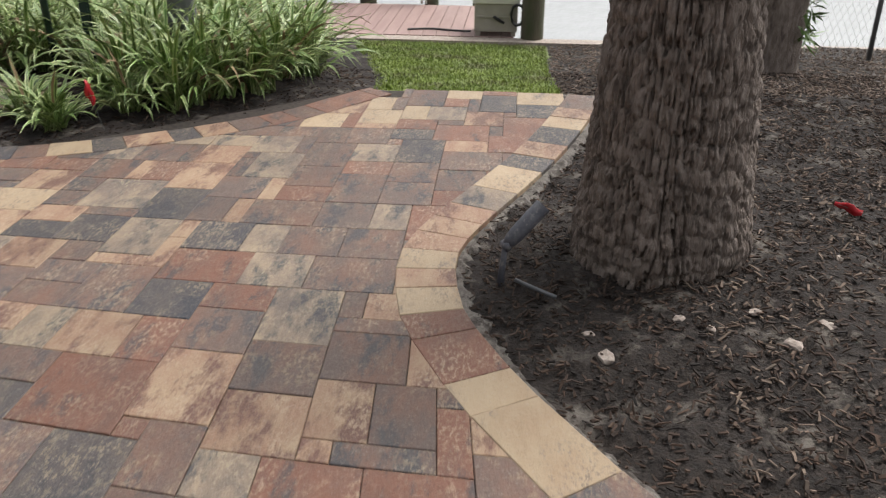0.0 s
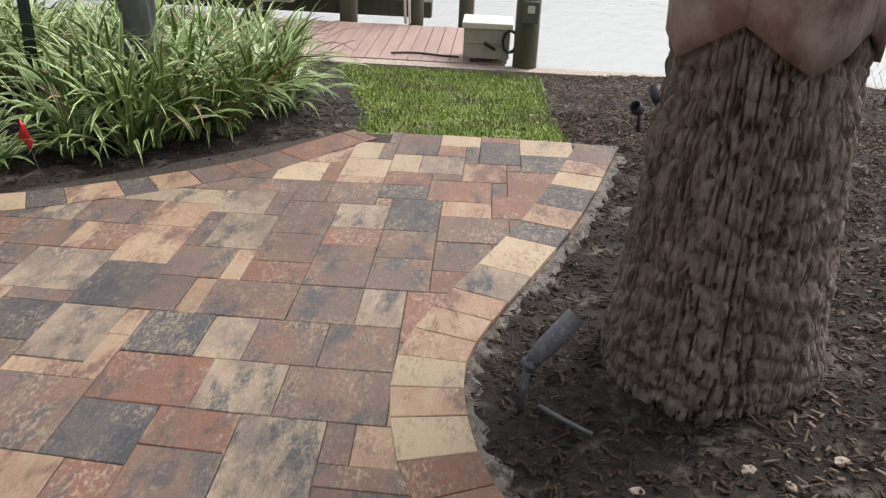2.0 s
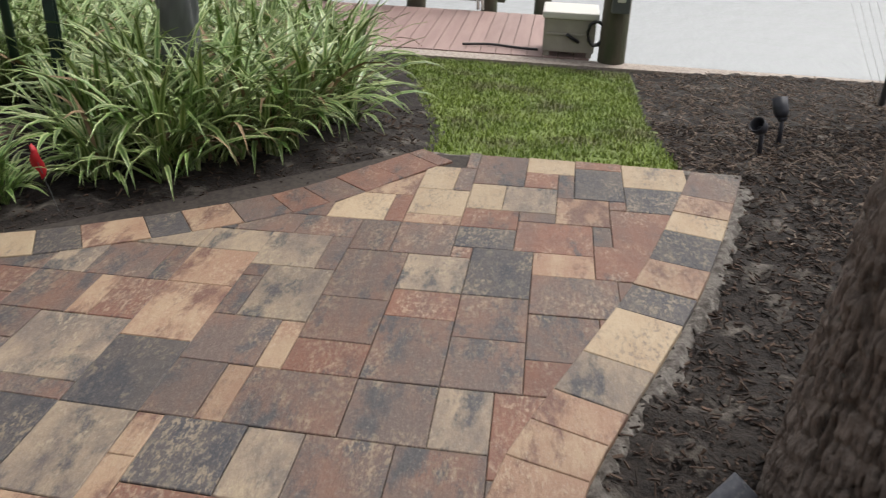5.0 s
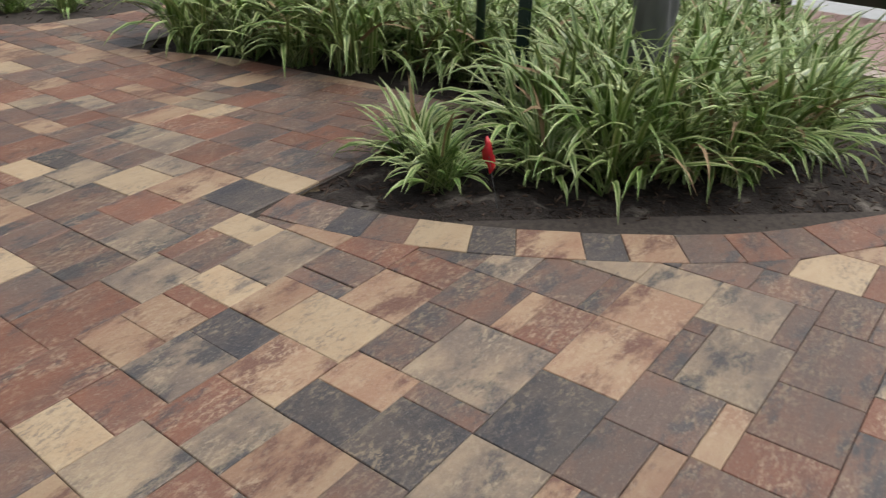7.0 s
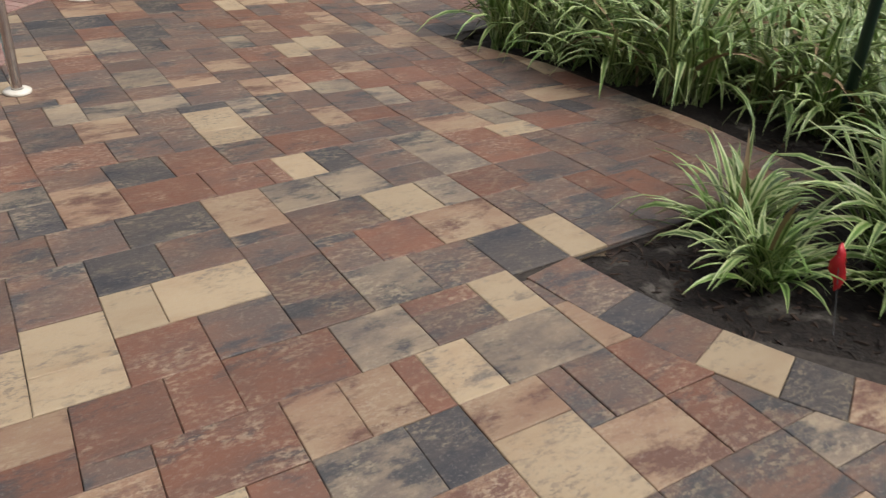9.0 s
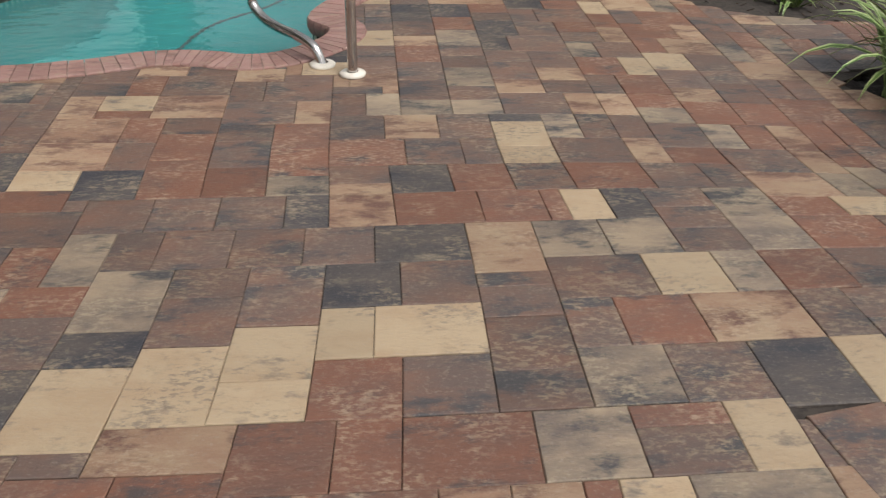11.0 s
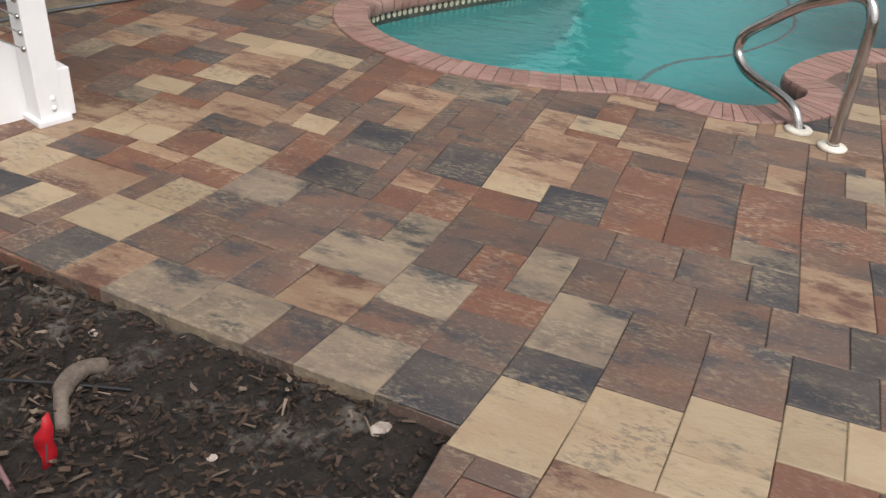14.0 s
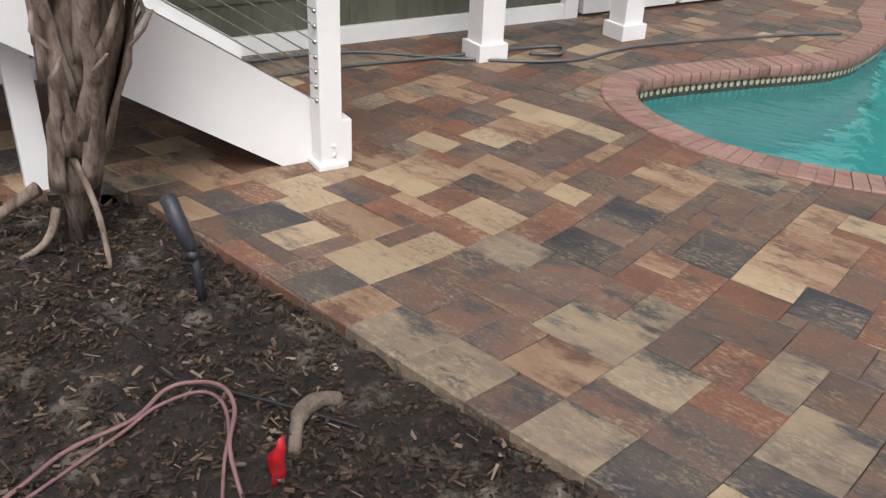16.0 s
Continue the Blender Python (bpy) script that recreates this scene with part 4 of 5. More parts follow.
def young_palm():
    e = empty("young_palm", "slender young palm wrapped in dry brown husks", "palm tree", (-2.97, 2.63, -0.03))
    r5 = random.Random(8)
    mesh("stem", *tube_geo([(0, 0, -0.05), (0.04, 0.03, 0.25), (0.13, 0.10, 0.8), (0.26, 0.19, 1.6)], [0.05, 0.065, 0.125, 0.15], 14), M_HUSK, e, smooth=True)
    for i in range(34):
        a, z0, L = r5.uniform(0, 6.3), r5.uniform(0.12, 1.0), r5.uniform(0.35, 0.75)
        vs, fs = [], []
        for k in range(9):
            u = k / 8
            aa = a + u * r5.uniform(0.2, 0.35) * (1 if i % 2 else -1) * 2
            rr = 0.066 + 0.10 * min(1.1, z0 + u * L) + 0.11 * u ** 3 * r5.uniform(0.1, 1.3)
            w = (0.045 * (1 - u) + 0.006) / rr
            cx, cy = 0.16 * (z0 + u * L), 0.12 * (z0 + u * L)
            for s in (-1, 0, 1):
                q = aa + s * w
                vs.append((cx + (rr + (0.008 if s == 0 else 0)) * math.cos(q), cy + (rr + (0.008 if s == 0 else 0)) * math.sin(q), z0 + u * L))
        for k in range(8):
            for j in range(2):
                fs.append((k * 3 + j, k * 3 + j + 1, k * 3 + j + 4, k * 3 + j + 3))
        ob = mesh("husk", vs, fs, M_HUSK, e, smooth=True)
        ob.modifiers.new("thick", "SOLIDIFY").thickness = 0.004
    tube("dry_leaf_stalk", smooth_line([(0.02, -0.05, 0.15), (0.05, -0.12, 0.06), (0.0, -0.22, 0.0), (-0.1, -0.4, -0.02)], 6), [0.017 - 0.0006 * k for k in range(19)], M_HUSK, e)
    tube("dry_leaf_stalk", smooth_line([(-0.03, -0.08, 0.22), (-0.12, -0.2, 0.12), (-0.22, -0.3, 0.01)], 6), [0.026 - 0.0014 * k for k in range(13)], M_HUSK, e)
    tube("dry_leaf_stalk", smooth_line([(0.10, -0.02, 0.42), (0.2, 0.0, 0.2), (0.27, -0.02, 0.0)], 6), [0.013 - 0.0004 * k for k in range(13)], M_HUSK, e)
    return e


young_palm()

# ---- dock ----
def dock():
    e = empty("dock", "pinkish composite boat dock beyond the lawn", "dock", (6.6, 2, -0.45))
    for i in range(34):
        y = -0.10 + i * 0.142
        part("deck_board", box_bm(0.92, y - 2, 0.0, 1.8, 0.135, 0.03, bevel=0), M_DOCK, e)
    part("fascia", box_bm(0.03, 0.2, -0.09, 0.04, 4.9, 0.16), M_BOXTOP, e)
    part("dock_frame", box_bm(0.92, 0.3, -0.13, 1.7, 4.7, 0.1), M_PILE, e)
    return e


dock()


def dock_box():
    e = empty("dock_box", "beige resin storage box with a pale lid on the dock", "storage box", (6.85, 0.03, -0.43))
    part("body", box_bm(0, 0, 0.19, 0.42, 0.46, 0.30, bevel=0.012), M_BOX, e)
    part("lid", box_bm(0, 0, 0.365, 0.46, 0.50, 0.06, bevel=0.015), M_BOXTOP, e, "pale resin lid")
    for y in (-0.19, 0.19):
        for x in (-0.17, 0.17):
            part("foot", box_bm(x, y, 0.02, 0.05, 0.05, 0.05), M_BOX, e)
    part("front_rail", box_bm(-0.215, 0, 0.2, 0.012, 0.40, 0.02), M_BOX, e)
    mesh("handle", *tube_geo([(-0.225, 0.02, 0.205), (-0.235, 0.0, 0.19), (-0.23, -0.09, 0.14)], [0.018, 0.016, 0.014], 8), M_BLACK, e, "black latch handle", True)
    return e


dock_box()


def piling(x, y, r, top, label="weathered wooden dock piling"):
    e = empty("dock_piling", label, "piling", (x, y, -1.3), "dock pilings")
    mesh("shaft", *tube_geo([(0, 0, 0), (0, 0, 0.8), (0.01, 0, top + 1.3)], [r * 1.05, r, r * 0.96], 18), M_PILE, e, smooth=True)
    return e


piling(6.62, -0.36, 0.12, 1.4)
piling(8.6, 0.92, 0.09, 1.6)
piling(9.6, 0.35, 0.10, 1.6)
piling(8.65, 1.75, 0.11, 1.6)
piling(9.9, 3.2, 0.12, 1.6)
mb = empty("meter_box", "grey electrical box mounted on the dock piling", "electrical box", (6.49, -0.36, 0.12))
part("case", box_bm(-0.03, -0.02, 0, 0.07, 0.15, 0.2), M_GREY, mb)
part("window", box_bm(-0.07, -0.02, 0.03, 0.01, 0.07, 0.07), M_BOXTOP, mb, "pale dial window")
tagged(tube("dock_hose", smooth_line([(6.78, 0.30, -0.415), (6.8, 0.5, -0.415), (6.86, 0.75, -0.415), (6.8, 1.0, -0.415)], 8), 0.012, M_BLACK), "black hose lying on the dock boards", "hose")
tagged(tube("hose_coil", [(6.62 + 0.03 * math.sin(i * 0.2), -0.2 + 0.07 * math.cos(i * 0.7), -0.2 + 0.11 * math.sin(i * 0.7)) for i in range(40)], 0.012, M_BLACK), "black hose coil hanging on the piling", "hose")


def boat():
    e = empty("boat_lift", "dark boat hull on a lift with white hoses beyond the dock", "boat lift", (9.7, 3.3, -0.42))
    vs, fs = [], []
    for i in range(9):
        u = i / 8
        y = -2.2 + 5 * u
        w = 0.9 * math.sin(math.pi * min(1, 0.12 + u * 0.7)) ** 0.6
        vs += [(-w, y, 0.75), (-w * 0.8, y, 0.3), (0, y, 0.1 + 0.25 * max(0, 0.3 - u)), (w * 0.8, y, 0.3), (w, y, 0.75)]
    for i in range(8):
        for j in range(4):
            fs.append((i * 5 + j, i * 5 + j + 1, i * 5 + j + 6, i * 5 + j + 5))
    mesh("hull", vs, fs, M_BLACK, e, "dark boat hull", True)
    part("cradle_beam", box_bm(-0.2, 0, 0.0, 0.2, 5.0, 0.2), M_PILE, e, "dark lift beam")
    part("cradle_beam", box_bm(0.5, -0.6, 0.22, 0.9, 0.15, 0.16), M_PILE, e, "dark lift beam")
    part("motor", box_bm(-1.0, -0.7, 0.45, 0.3, 0.35, 0.6), M_BOX, e, "beige outboard motor leg")
    return e


boat()
for dx in (0.0, 0.05):
    tagged(tube("lift_hose", smooth_line([(8.47, 0.98 + dx, -0.43), (8.45, 0.99 + dx, -0.1), (8.47, 0.95 + dx, 0.5), (8.5, 0.94 + dx, 1.3)], 6), 0.016, M_BOXTOP), "white hose hanging down a dock piling", "hose", "hoses on the piling")
# chain-link fence by the water
fe = empty("chain_link_fence", "galvanised chain-link fence with thin steel posts by the water", "fence", (5.3, -3, -0.35))
for i in range(5):
    mesh("post", *tube_geo([(0, 0.75 - i * 1.1, -0.1), (0, 0.75 - i * 1.1, 1.5)], 0.022, 8), M_GREY, fe, smooth=True)
wv, wf = [], []
for i in range(74):
    for s in (1, -1):
        y0 = 0.75 - 0.06 * i
        v, f = tube_geo([(0.02, y0, 0.02), (0.02, y0 - s * 0.7, 1.42)], 0.0012, 3, False)
        k = len(wv)
        wv += v
        wf += [tuple(q + k for q in t) for t in f]
mesh("wire_mesh", wv, wf, M_CABLE, fe, "thin woven wire")

# ---- pavers ----
V = 0.0762
YO = 3.27
PINS = """-9 -7 3 4 c; -6 -6 3 4 c; -3 -4 3 3 c; -3 -6 3 2 c; 0 -3 2 3 c; 2 -3 4 3 c; 0 -6 3 3 r; 3 -6 3 3 b; -6 -8 4 2 t; -2 -9 3 3 r; 1 -9 2 3 r; 3 -9 4 3 r
7 -9 3 3 m; 6 -6 3 2 b; 6 -4 3 3 b; 6 -1 3 2 b; 9 -6 3 3 m; 12 -6 3 3 b; 15 -7 3 4 k; 14 -3 4 3 t; 11 -3 3 3 r; 9 -3 2 3 b; 9 0 4 3 b; 13 0 3 3 c
16 0 2 3 m; 9 3 3 3 m; 12 3 3 3 m; 6 2 3 4 t; 2 3 4 3 k; 3 0 3 3 b; 0 0 3 3 k; -3 -1 3 4 b; -6 1 3 2 b; -6 -2 3 3 b; -9 -3 3 2 k; -9 -1 3 4 m
-4 3 3 3 b; -1 3 3 3 b; -7 3 3 3 b; -11 2 2 4 m; 0 6 3 4 t; 3 6 4 3 r; 3 9 3 3 k; 6 9 3 3 r; 7 6 3 3 r; 11 6 2 3 c; 13 6 2 3 k; -2 6 2 3 k
-5 6 3 3 b; -6 9 3 3 r; -9 9 3 4 r; -12 9 3 3 k; -15 10 3 2 c; -15 8 3 2 r; -11 6 3 3 b; -3 9 3 2 m; -3 11 3 3 r; -17 -6 2 3 b; -20 -6 3 3 m; -23 -6 3 3 m
-18 -3 3 3 t; -12 -3 3 3 b; -15 -1 3 3 m; -12 -6 3 3 k; -15 -6 3 3 m; -25 -6 2 3 t; -27 -6 2 3 k; -28 -3 3 3 c; -31 -4 2 3 c; -27 0 2 3 c; -34 -1 2 3 c; -36 0 2 3 c
-28 5 3 3 c; -32 5 2 2 c; -34 5 2 2 c; -26 11 2 2 c; -25 8 2 3 r; -23 11 3 3 k; -23 6 3 3 k; -18 10 3 4 k; -19 6 2 2 r; -17 6 2 3 r; 3 -32 3 4 r; 3 -35 3 3 m
3 -39 3 4 b; 1 -34 2 3 r; 6 -31 3 3 k; 6 -33 3 2 m; 6 -36 3 3 b; 6 -39 3 3 b; 9 -29 3 2 b; 9 -34 3 4 b; 9 -37 3 3 b; 9 -39 3 2 m; 12 -30 3 3 b; 12 -34 2 3 r
14 -34 3 3 b; 12 -37 4 3 b; 12 -40 3 3 b; 15 -40 3 3 b; 15 -31 4 3 m; 17 -34 4 3 b; 16 -37 2 3 r; 18 -37 3 3 m; 18 -40 4 3 k; 17 -44 3 4 b; 14 -43 3 3 b; 13 -27 4 3 t
14 -24 3 2 r; 10 -24 4 4 m; 9 -27 4 3 k; 5 -27 4 3 m; 17 -27 3 3 t; 19 -30 3 3 m; 22 -31 2 3 b; 21 -33 3 2 b; 21 -36 3 3 b; 22 -39 2 3 k; 24 -39 2 3 r; 25 -36 3 3 c
26 -38 3 2 c; 26 -41 3 3 m; 25 -44 3 3 t; 22 -43 3 4 r; 23 -48 4 4 r; 20 -46 3 3 r; 28 -45 4 3 k; 27 -49 3 4 k; 30 -49 4 4 c; 31 -42 3 3 c; 29 -39 4 3 b; 28 -35 3 2 c
24 -32 3 3 c; -1 -37 4 3 m; 0 -31 3 3 k; -2 -34 3 3 b; -4 -37 3 3 b; -3 -40 3 3 b; -6 -34 4 3 t; -3 -31 3 2 r; -3 -29 3 3 t; -7 -31 4 4 r; -7 -37 3 3 t; -6 -39 3 2 t
-6 -41 3 2 b; -11 -32 4 3 k; -9 -34 3 2 b; 9 -18 3 4 c; 9 -12 2 3 c; 7 -15 2 3 k; 9 -14 3 2 t; 6 -18 3 3 t; 12 -18 3 3 t; 6 -24 3 3 k; 6 -21 2 3 k; 8 -21 2 3 t
3 -22 3 3 t; 0 -18 3 3 m; 0 -15 2 3 c; 2 -15 2 3 r; 3 -17 3 2 r; 3 -19 3 2 m; 4 -15 3 3 m; 6 -12 2 3 t; 4 -12 2 3 t; 13 -9 2 3 c; 11 -12 4 3 m; 13 -15 2 3 b
12 -20 2 2 b; 14 -21 3 3 b; 17 -23 3 3 b; 18 -7 2 4 c; -13 19 3 2 c; -20 20 3 3 m; 9 14 3 3 c; 9 12 3 2 c; 4 18 3 2 m; 7 18 3 2 m; -2 24 3 2 c; 1 22 3 2 t
24 6 3 2 c; -36 20 3 2 c; -33 20 3 2 c; -37 16 3 2 k; -34 14 3 2 c; -30 20 3 2 c; -36 11 3 2 c"""
# bends the square module grid to fit the camera's view, most beside the palm
VIEW_WARP = ((0.041, -0.058), (1.057, -0.844), (-2.675, -0.924), (-1.168, -0.166), (0.134, -0.553), (-0.367, 0.383), (-4.333, 1.087), (3.196, -2.954), (1.387, -3.731), (0.429, 0.74), (-0.959, -1.541), (-2.276, -2.83), (0.813, -0.932), (-1.05, -1.046), (-0.868, 0.05))


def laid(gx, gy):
    """Place of a joint crossing, counted in modules along and across the courses, after the view warp."""
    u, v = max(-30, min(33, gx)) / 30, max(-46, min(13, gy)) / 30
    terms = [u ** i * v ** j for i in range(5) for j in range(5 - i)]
    return ((gx + sum(t * d[0] for t, d in zip(terms, VIEW_WARP))) * V, YO + (gy + sum(t * d[1] for t, d in zip(terms, VIEW_WARP))) * V)


pave_root = empty("pavement", "patio of tumbled concrete pavers in cream, tan, red, brown and charcoal", "pavement", kind="structure")


def inset(poly, d):
    """Polygon shrunk by d; convex, counter-clockwise."""
    n, lines, out = len(poly), [], []
    for i in range(n):
        a, c = Vector(poly[i]), Vector(poly[(i + 1) % n])
        t = (c - a).normalized()
        nn = Vector((-t.y, t.x))
        lines.append((nn, nn.dot(a) + d))
    for i in range(n):
        (n1, c1), (n2, c2) = lines[i - 1], lines[i]
        det = n1.x * n2.y - n1.y * n2.x
        if abs(det) < 1e-3:
            p = Vector(poly[i]) + n2 * d
        else:
            p = Vector(((c1 * n2.y - c2 * n1.y) / det, (n1.x * c2 - n2.x * c1) / det))
        out.append((p.x, p.y))
    return out


def area(p):
    return 0.5 * sum(p[i - 1][0] * p[i][1] - p[i][0] * p[i - 1][1] for i in range(len(p)))


def clip(poly, ax, ay, nx, ny):
    """Keeps the side of the line that the normal points to."""
    out = []
    for i in range(len(poly)):
        p, q = poly[i - 1], poly[i]
        dp, dq = (p[0] - ax) * nx + (p[1] - ay) * ny, (q[0] - ax) * nx + (q[1] - ay) * ny
        if (dp >= 0) != (dq >= 0):
            t = dp / (dp - dq)
            out.append((p[0] + t * (q[0] - p[0]), p[1] + t * (q[1] - p[1])))
        if dq >= 0:
            out.append(q)
    clean = []
    for p in out:
        if not clean or math.hypot(p[0] - clean[-1][0], p[1] - clean[-1][1]) > 0.008:
            clean.append(p)
    if len(clean) > 1 and math.hypot(clean[0][0] - clean[-1][0], clean[0][1] - clean[-1][1]) <= 0.008:
        clean.pop()
    return clean


def slab(poly, z, depth=0.06, gap=0.0010, bev=0.0030):
    """A paver: chamfered top edge and sides, vertices and faces."""
    lo = inset(poly, gap)
    hi = inset(poly, gap + bev)
    n = len(poly)
    vs = [(x, y, z - depth) for x, y in lo] + [(x, y, z - bev * 0.8) for x, y in lo] + [(x, y, z) for x, y in hi]
    fs = [tuple(range(2 * n, 3 * n))]
    for i in range(n):
        j = (i + 1) % n
        fs += [(i, j, n + j, n + i), (n + i, n + j, 2 * n + j, 2 * n + i)]
    return vs, fs


HOLE_BOX = [(min(p[0] for p in h) - 0.3, max(p[0] for p in h) + 0.3, min(p[1] for p in h) - 0.3, max(p[1] for p in h) + 0.3) for h in HOLES]


def trim(poly):
    """Cuts a paver along the bed or pool that it meets; None where nothing is left."""
    cx, cy = sum(p[0] for p in poly) / len(poly), sum(p[1] for p in poly) / len(poly)
    for h, (x0, x1, y0, y1) in zip(HOLES, HOLE_BOX):
        if not (x0 < cx < x1 and y0 < cy < y1):
            continue
        d, i = nearest(cx, cy, h)
        inn = inside(cx, cy, h)
        if d > 0.21:
            if inn:
                return None
            continue
        done = set()
        for qx, qy in [(cx, cy)] + list(poly):
            _, i = nearest(qx, qy, h)
            if i in done:
                continue
            done.add(i)
            a, c = h[i], h[(i + 1) % len(h)]
            tx, ty = c[0] - a[0], c[1] - a[1]
            L = math.hypot(tx, ty)
            nx, ny = -ty / L, tx / L
            mx, my = (a[0] + c[0]) / 2 + nx * 0.004, (a[1] + c[1]) / 2 + ny * 0.004
            if inside(mx, my, h):
                nx, ny = -nx, -ny
            if not (inside(cx, cy, h) or any(inside(px, py, h) for px, py in poly)):
                break
            poly = clip(poly, a[0], a[1], nx, ny)
            if len(poly) < 3 or abs(area(poly)) < 0.0004:
                return None
            cx, cy = sum(p[0] for p in poly) / len(poly), sum(p[1] for p in poly) / len(poly)
    return poly


taken, field = {}, []
for item in PINS.replace("\n", ";").split(";"):
    w = item.split()
    if len(w) == 5:
        gx, gy, sx, sy = (int(k) for k in w[:4])
        for i in range(sx):
            for j in range(sy):
                taken[gx + i, gy + j] = 1
        field.append((gx, gy, sx, sy, w[4]))
rng = random.Random(77)
KINDS = ["c"] * 5 + ["m"] * 10 + ["t"] * 17 + ["r"] * 20 + ["b"] * 40 + ["k"] * 8
NEAR_KINDS = ["t"] * 19 + ["r"] * 19 + ["b"] * 55 + ["k"] * 3 + ["m"] * 6
GX0, GX1, GY0, GY1 = -78, 66, -80, 110
for gy in range(GY0, GY1):
    for gx in range(GX0, GX1):
        if (gx, gy) in taken:
            continue
        free = 0
        while free < 9 and (gx + free, gy) not in taken:
            free += 1
        opts = [(s, k) for s, k in ((3, 3), (3, 3), (3, 2), (3, 2), (3, 2), (2, 3), (2, 3), (4, 3), (4, 3)) if s <= free and free - s != 1]
        rng.shuffle(opts)
        pick = None
        for s, k in opts:
            if all((gx + i, gy + j) not in taken for i in range(s) for j in range(k)):
                pick = (s, k)
                break
        if pick is None:
            s = min(free, 3)
            k = 1
            while k < 3 and all((gx + i, gy + k) not in taken for i in range(s)):
                k += 1
            pick = (s, k)
        for i in range(pick[0]):
            for j in range(pick[1]):
                taken[gx + i, gy + j] = 1
        middle = -34 < gx < 34 and -46 < gy < 24
        field.append((gx, gy, *pick, rng.choice(NEAR_KINDS if middle else KINDS)))

pieces = []
for gx, gy, sx, sy, c in field:
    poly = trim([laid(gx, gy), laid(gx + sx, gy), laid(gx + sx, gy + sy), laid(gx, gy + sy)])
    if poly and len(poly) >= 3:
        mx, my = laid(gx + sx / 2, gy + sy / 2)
        if (Vector((mx, my, 0)) - WALL0).dot(HN) < -0.1 or (mx > 2.87 and my < 1):
            continue
        pieces.append((math.hypot(mx - 0.35, my - 2.4), poly, c, 0.0))
pieces.sort(key=lambda q: q[0])


def course(line, width, run, cuts, seed, side=1):
    """A border course of radial pavers along a line; run gives the ends and kinds of the pieces, with chance cuts before it."""
    r6 = random.Random(seed)
    out, other = [], offset_line(line, width * side)
    dist = [0.0]
    for i in range(1, len(line)):
        dist.append(dist[-1] + (line[i] - line[i - 1]).length)

    def at(ln, s):
        for i in range(1, len(ln)):
            if dist[i] >= s:
                return ln[i - 1].lerp(ln[i], (s - dist[i - 1]) / max(1e-6, dist[i] - dist[i - 1]))
        return ln[-1]
    ends, s = [], 0.0
    while s < run[0][0] - 0.18:
        s += r6.choice(cuts)
        ends.append((s, r6.choice("cmttrrbbk")))
    ends = ends[:-1] + list(run)
    s = 0.0
    for end, kind in ends:
        end = min(end, dist[-1])
        if end - s > 0.03:
            quad = [at(line, s), at(line, end), at(other, end), at(other, s)]
            p = [(q.x, q.y) for q in quad]
            if area(p) < 0:
                p.reverse()
            out.append((p, kind))
        s = end
    return out


PALM_RUN = ((3.60, "m"), (3.81, "b"), (4.20, "c"), (4.37, "c"), (4.63, "r"), (4.77, "r"), (4.94, "c"), (5.08, "t"), (5.23, "c"), (5.37, "t"), (5.53, "t"), (5.69, "t"), (5.93, "m"), (6.25, "c"), (6.45, "k"), (6.69, "t"), (6.99, "k"), (7.20, "c"), (7.40, "t"), (7.72, "b"))
PLANT_RUN = ((0.35, "r"), (0.57, "r"), (0.75, "b"), (0.91, "r"), (1.10, "b"), (1.30, "t"), (1.45, "k"), (1.69, "t"), (1.85, "k"), (2.06, "c"), (2.22, "b"), (2.35, "k"), (2.62, "b"))
border = [(p, c, 0.003) for p, c in course(palm_edge, 0.235, PALM_RUN, (0.152, 0.152, 0.229, 0.12), 11)] + [(p, c, 0.003) for p, c in course(plant_edge, 0.215, PLANT_RUN, (0.152, 0.229, 0.10, 0.12), 60)]


def joined(name, items, label, mats, parent=pave_root):
    vs, fs, ix = [], [], []
    r7 = random.Random(len(items))
    for p, mi, z in items:
        v, f = slab(p, z + r7.uniform(-0.0015, 0.0015))
        k = len(vs)
        vs += v
        fs += [tuple(q + k for q in t) for t in f]
        ix += [mi] * len(f)
    ob = mesh(name, vs, fs, None, parent, label, mats=mats, idx=ix)
    ob["kind"] = "stuff"
    return ob


codes = list(M_PAVER)
near = [(p, c, z) for _, p, c, z in pieces[:235]] + border
r8 = random.Random(2)
for p, c, z in near:
    cx, cy = sum(q[0] for q in p) / len(p), sum(q[1] for q in p) / len(p)
    v, f = slab([(x - cx, y - cy) for x, y in p], 0)
    ob = mesh("paver", v, f, M_PAVER[c], pave_root)
    ob.location = (cx, cy, z + r8.uniform(-0.0015, 0.0015))
    ob.rotation_euler = (r8.gauss(0, 0.003), r8.gauss(0, 0.003), r8.gauss(0, 0.003))
joined("far_pavers", [(p, codes.index(c), z) for _, p, c, z in pieces[235:]], "field of concrete pavers farther off", list(M_PAVER.values()))

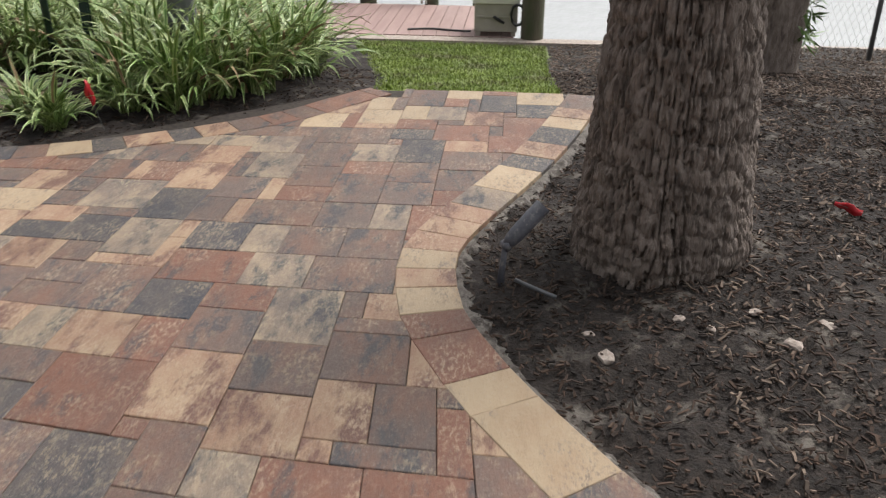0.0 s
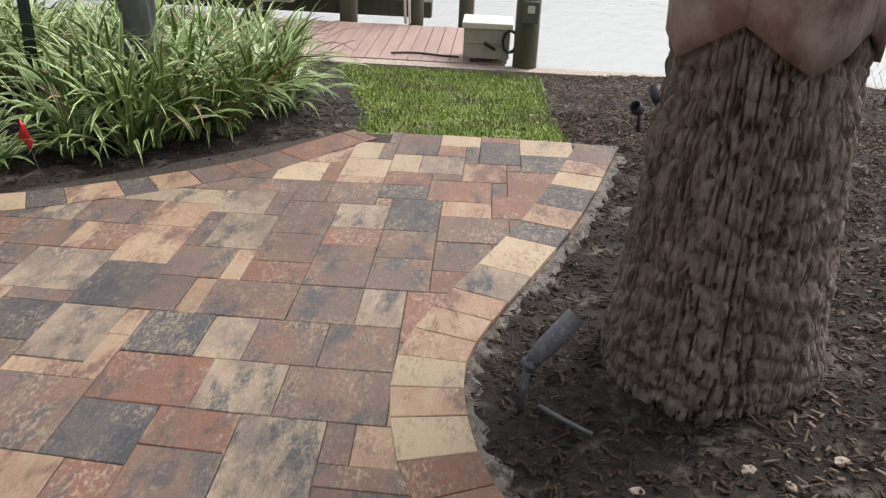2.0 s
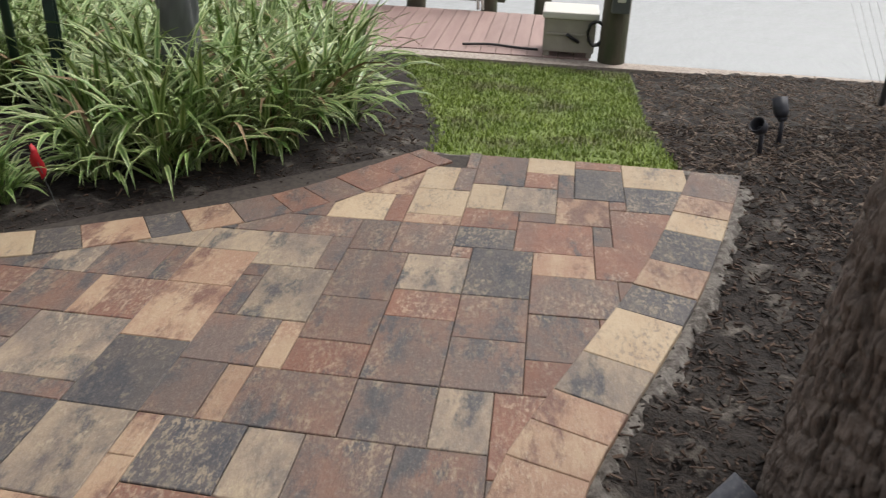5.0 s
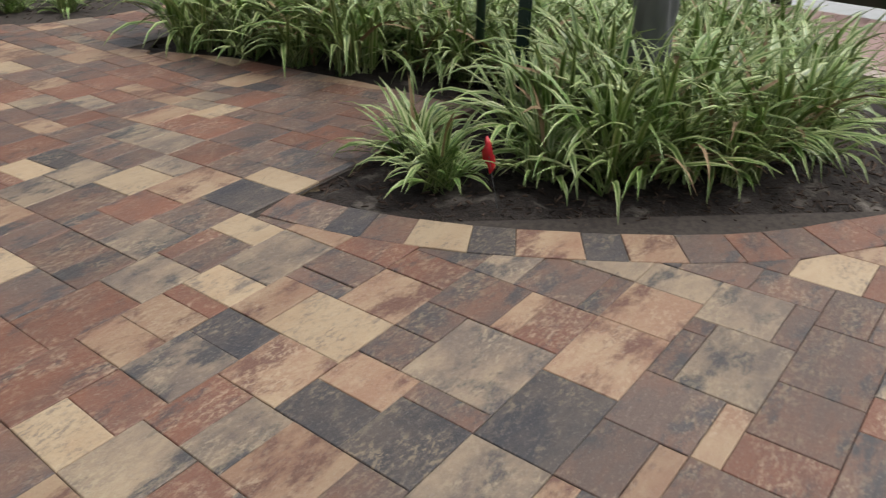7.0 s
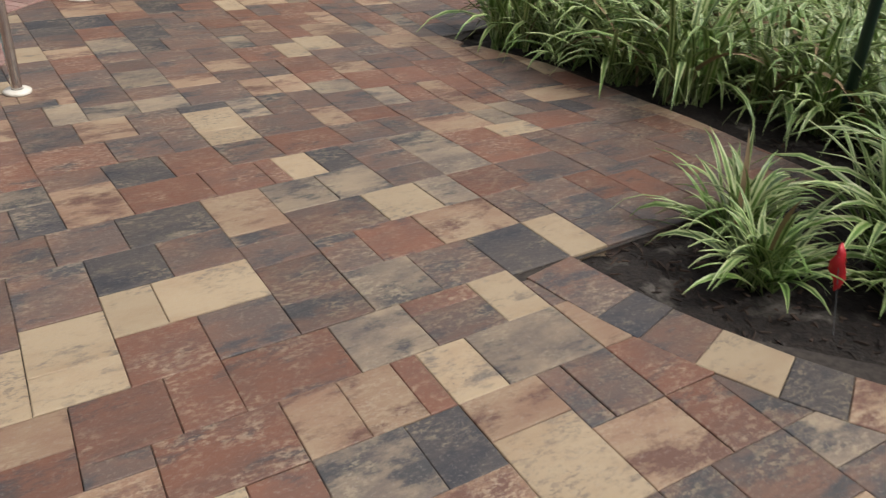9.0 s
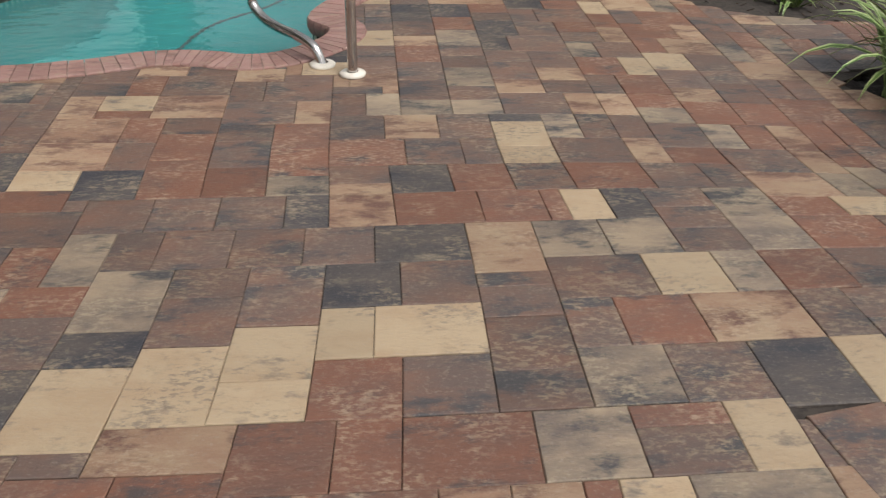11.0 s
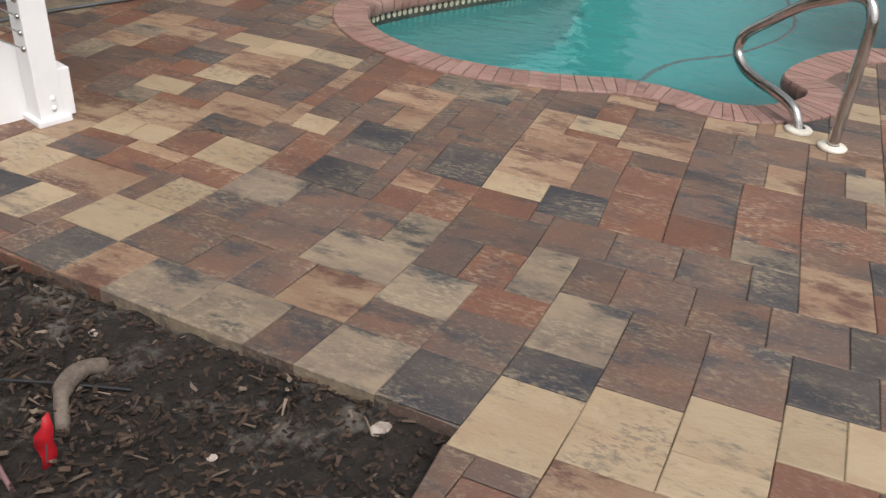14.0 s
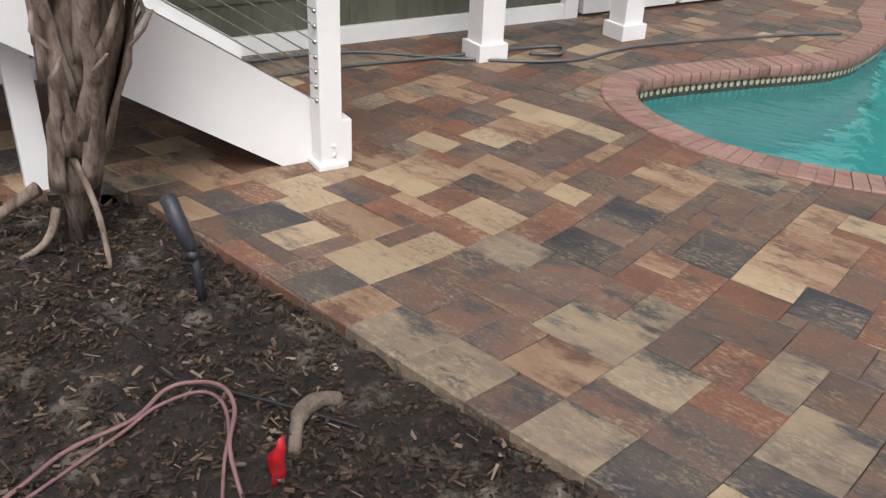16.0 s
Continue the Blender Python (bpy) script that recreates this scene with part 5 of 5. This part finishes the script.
# bullnose brick coping round the pool
n_in = len(pool_in)
loop_in, loop_out = offset_line(pool_in, 0.03, True), pool_out
cop = empty("pool_coping", "rounded red brick coping round the pool", "coping", kind="structure")
r9 = random.Random(31)
for i in range(n_in):
    j = (i + 1) % n_in
    a0, a1, b0, b1 = loop_in[i], loop_in[j], loop_out[i], loop_out[j]
    m = max(1, round(max((a1 - a0).length, (b1 - b0).length) / 0.085))
    for k in range(m):
        t0, t1 = (k + 0.04) / m, (k + 0.96) / m
        p = [a0.lerp(a1, t0), a0.lerp(a1, t1), b0.lerp(b1, t1), b0.lerp(b1, t0)]
        h = 0.012 + r9.uniform(-0.001, 0.001)
        base, cv, cf = 0, [], []
        for u, z in ((0.035, -0.062), (0.0, -0.045), (-0.012, -0.022), (0.0, -0.002), (0.035, h), (0.97, h), (1.0, h - 0.006), (1.0, -0.05)):
            for q, w in ((p[0], p[3]), (p[1], p[2])):
                s = q.lerp(w, u)
                cv.append((s.x, s.y, z))
        for w in range(7):
            cf.append((base + 2 * w, base + 2 * w + 1, base + 2 * w + 3, base + 2 * w + 2))
        cf.append(tuple(base + 2 * w for w in range(8)))
        cf.append(tuple(base + 2 * w + 1 for w in reversed(range(8))))
        mesh("brick", cv, cf, M_COPING, cop)

ring_v = [(p.x, p.y, 0.004) for p in offset_line(pool_in, 0.0, True)] + [(p.x, p.y, 0.004) for p in offset_line(pool_in, -0.16, True)]
tagged(mesh("coping_mortar", ring_v, [(i, (i + 1) % n_in, n_in + (i + 1) % n_in, n_in + i) for i in range(n_in)], M_MORTAR), "pale mortar joints between the coping bricks", "mortar", kind="structure")


def sand_strip(name, line, width, label):
    """Loose grey sand spilled along the edge of the paving."""
    vs, fs = [], []
    fine = []
    for i in range(len(line) - 1):
        for k in range(4):
            fine.append(line[i].lerp(line[i + 1], k / 4))
    for i, p in enumerate(fine):
        q = fine[min(i + 1, len(fine) - 1)] - fine[max(i - 1, 0)]
        nrm = Vector((q.y, -q.x, 0)).normalized()
        w = width * (0.55 + 0.9 * abs(noise.noise((p.x * 5, p.y * 5, 3))) + 0.5 * noise.noise((p.x * 19, p.y * 19, 4)))
        for u, z in ((-0.02, -0.028), (0.5 * w, -0.016), (w, -0.034), (w + 0.03, -0.075)):
            o = p + nrm * u
            vs.append((o.x, o.y, z + land_z(o.x, o.y) + 0.006 * noise.noise((o.x * 30, o.y * 30, 0))))
    for i in range(len(fine) - 1):
        for k in range(3):
            fs.append((i * 4 + k, i * 4 + k + 1, i * 4 + k + 5, i * 4 + k + 4))
    return tagged(mesh(name, vs, fs, M_LOOSE, smooth=True), label, "sand", kind="structure")


sand_strip("edge_sand", palm_edge, 0.07, "loose grey sand along the edge of the pavers")
sand_strip("edge_sand", [Vector((2.85, 0.85, 0)), Vector((2.86, 0.5, 0)), Vector((2.86, 0.0, 0)), Vector((2.87, -0.4, 0)), Vector((2.88, -0.82, 0))][::-1], 0.06, "loose grey sand between the lawn and pavers")
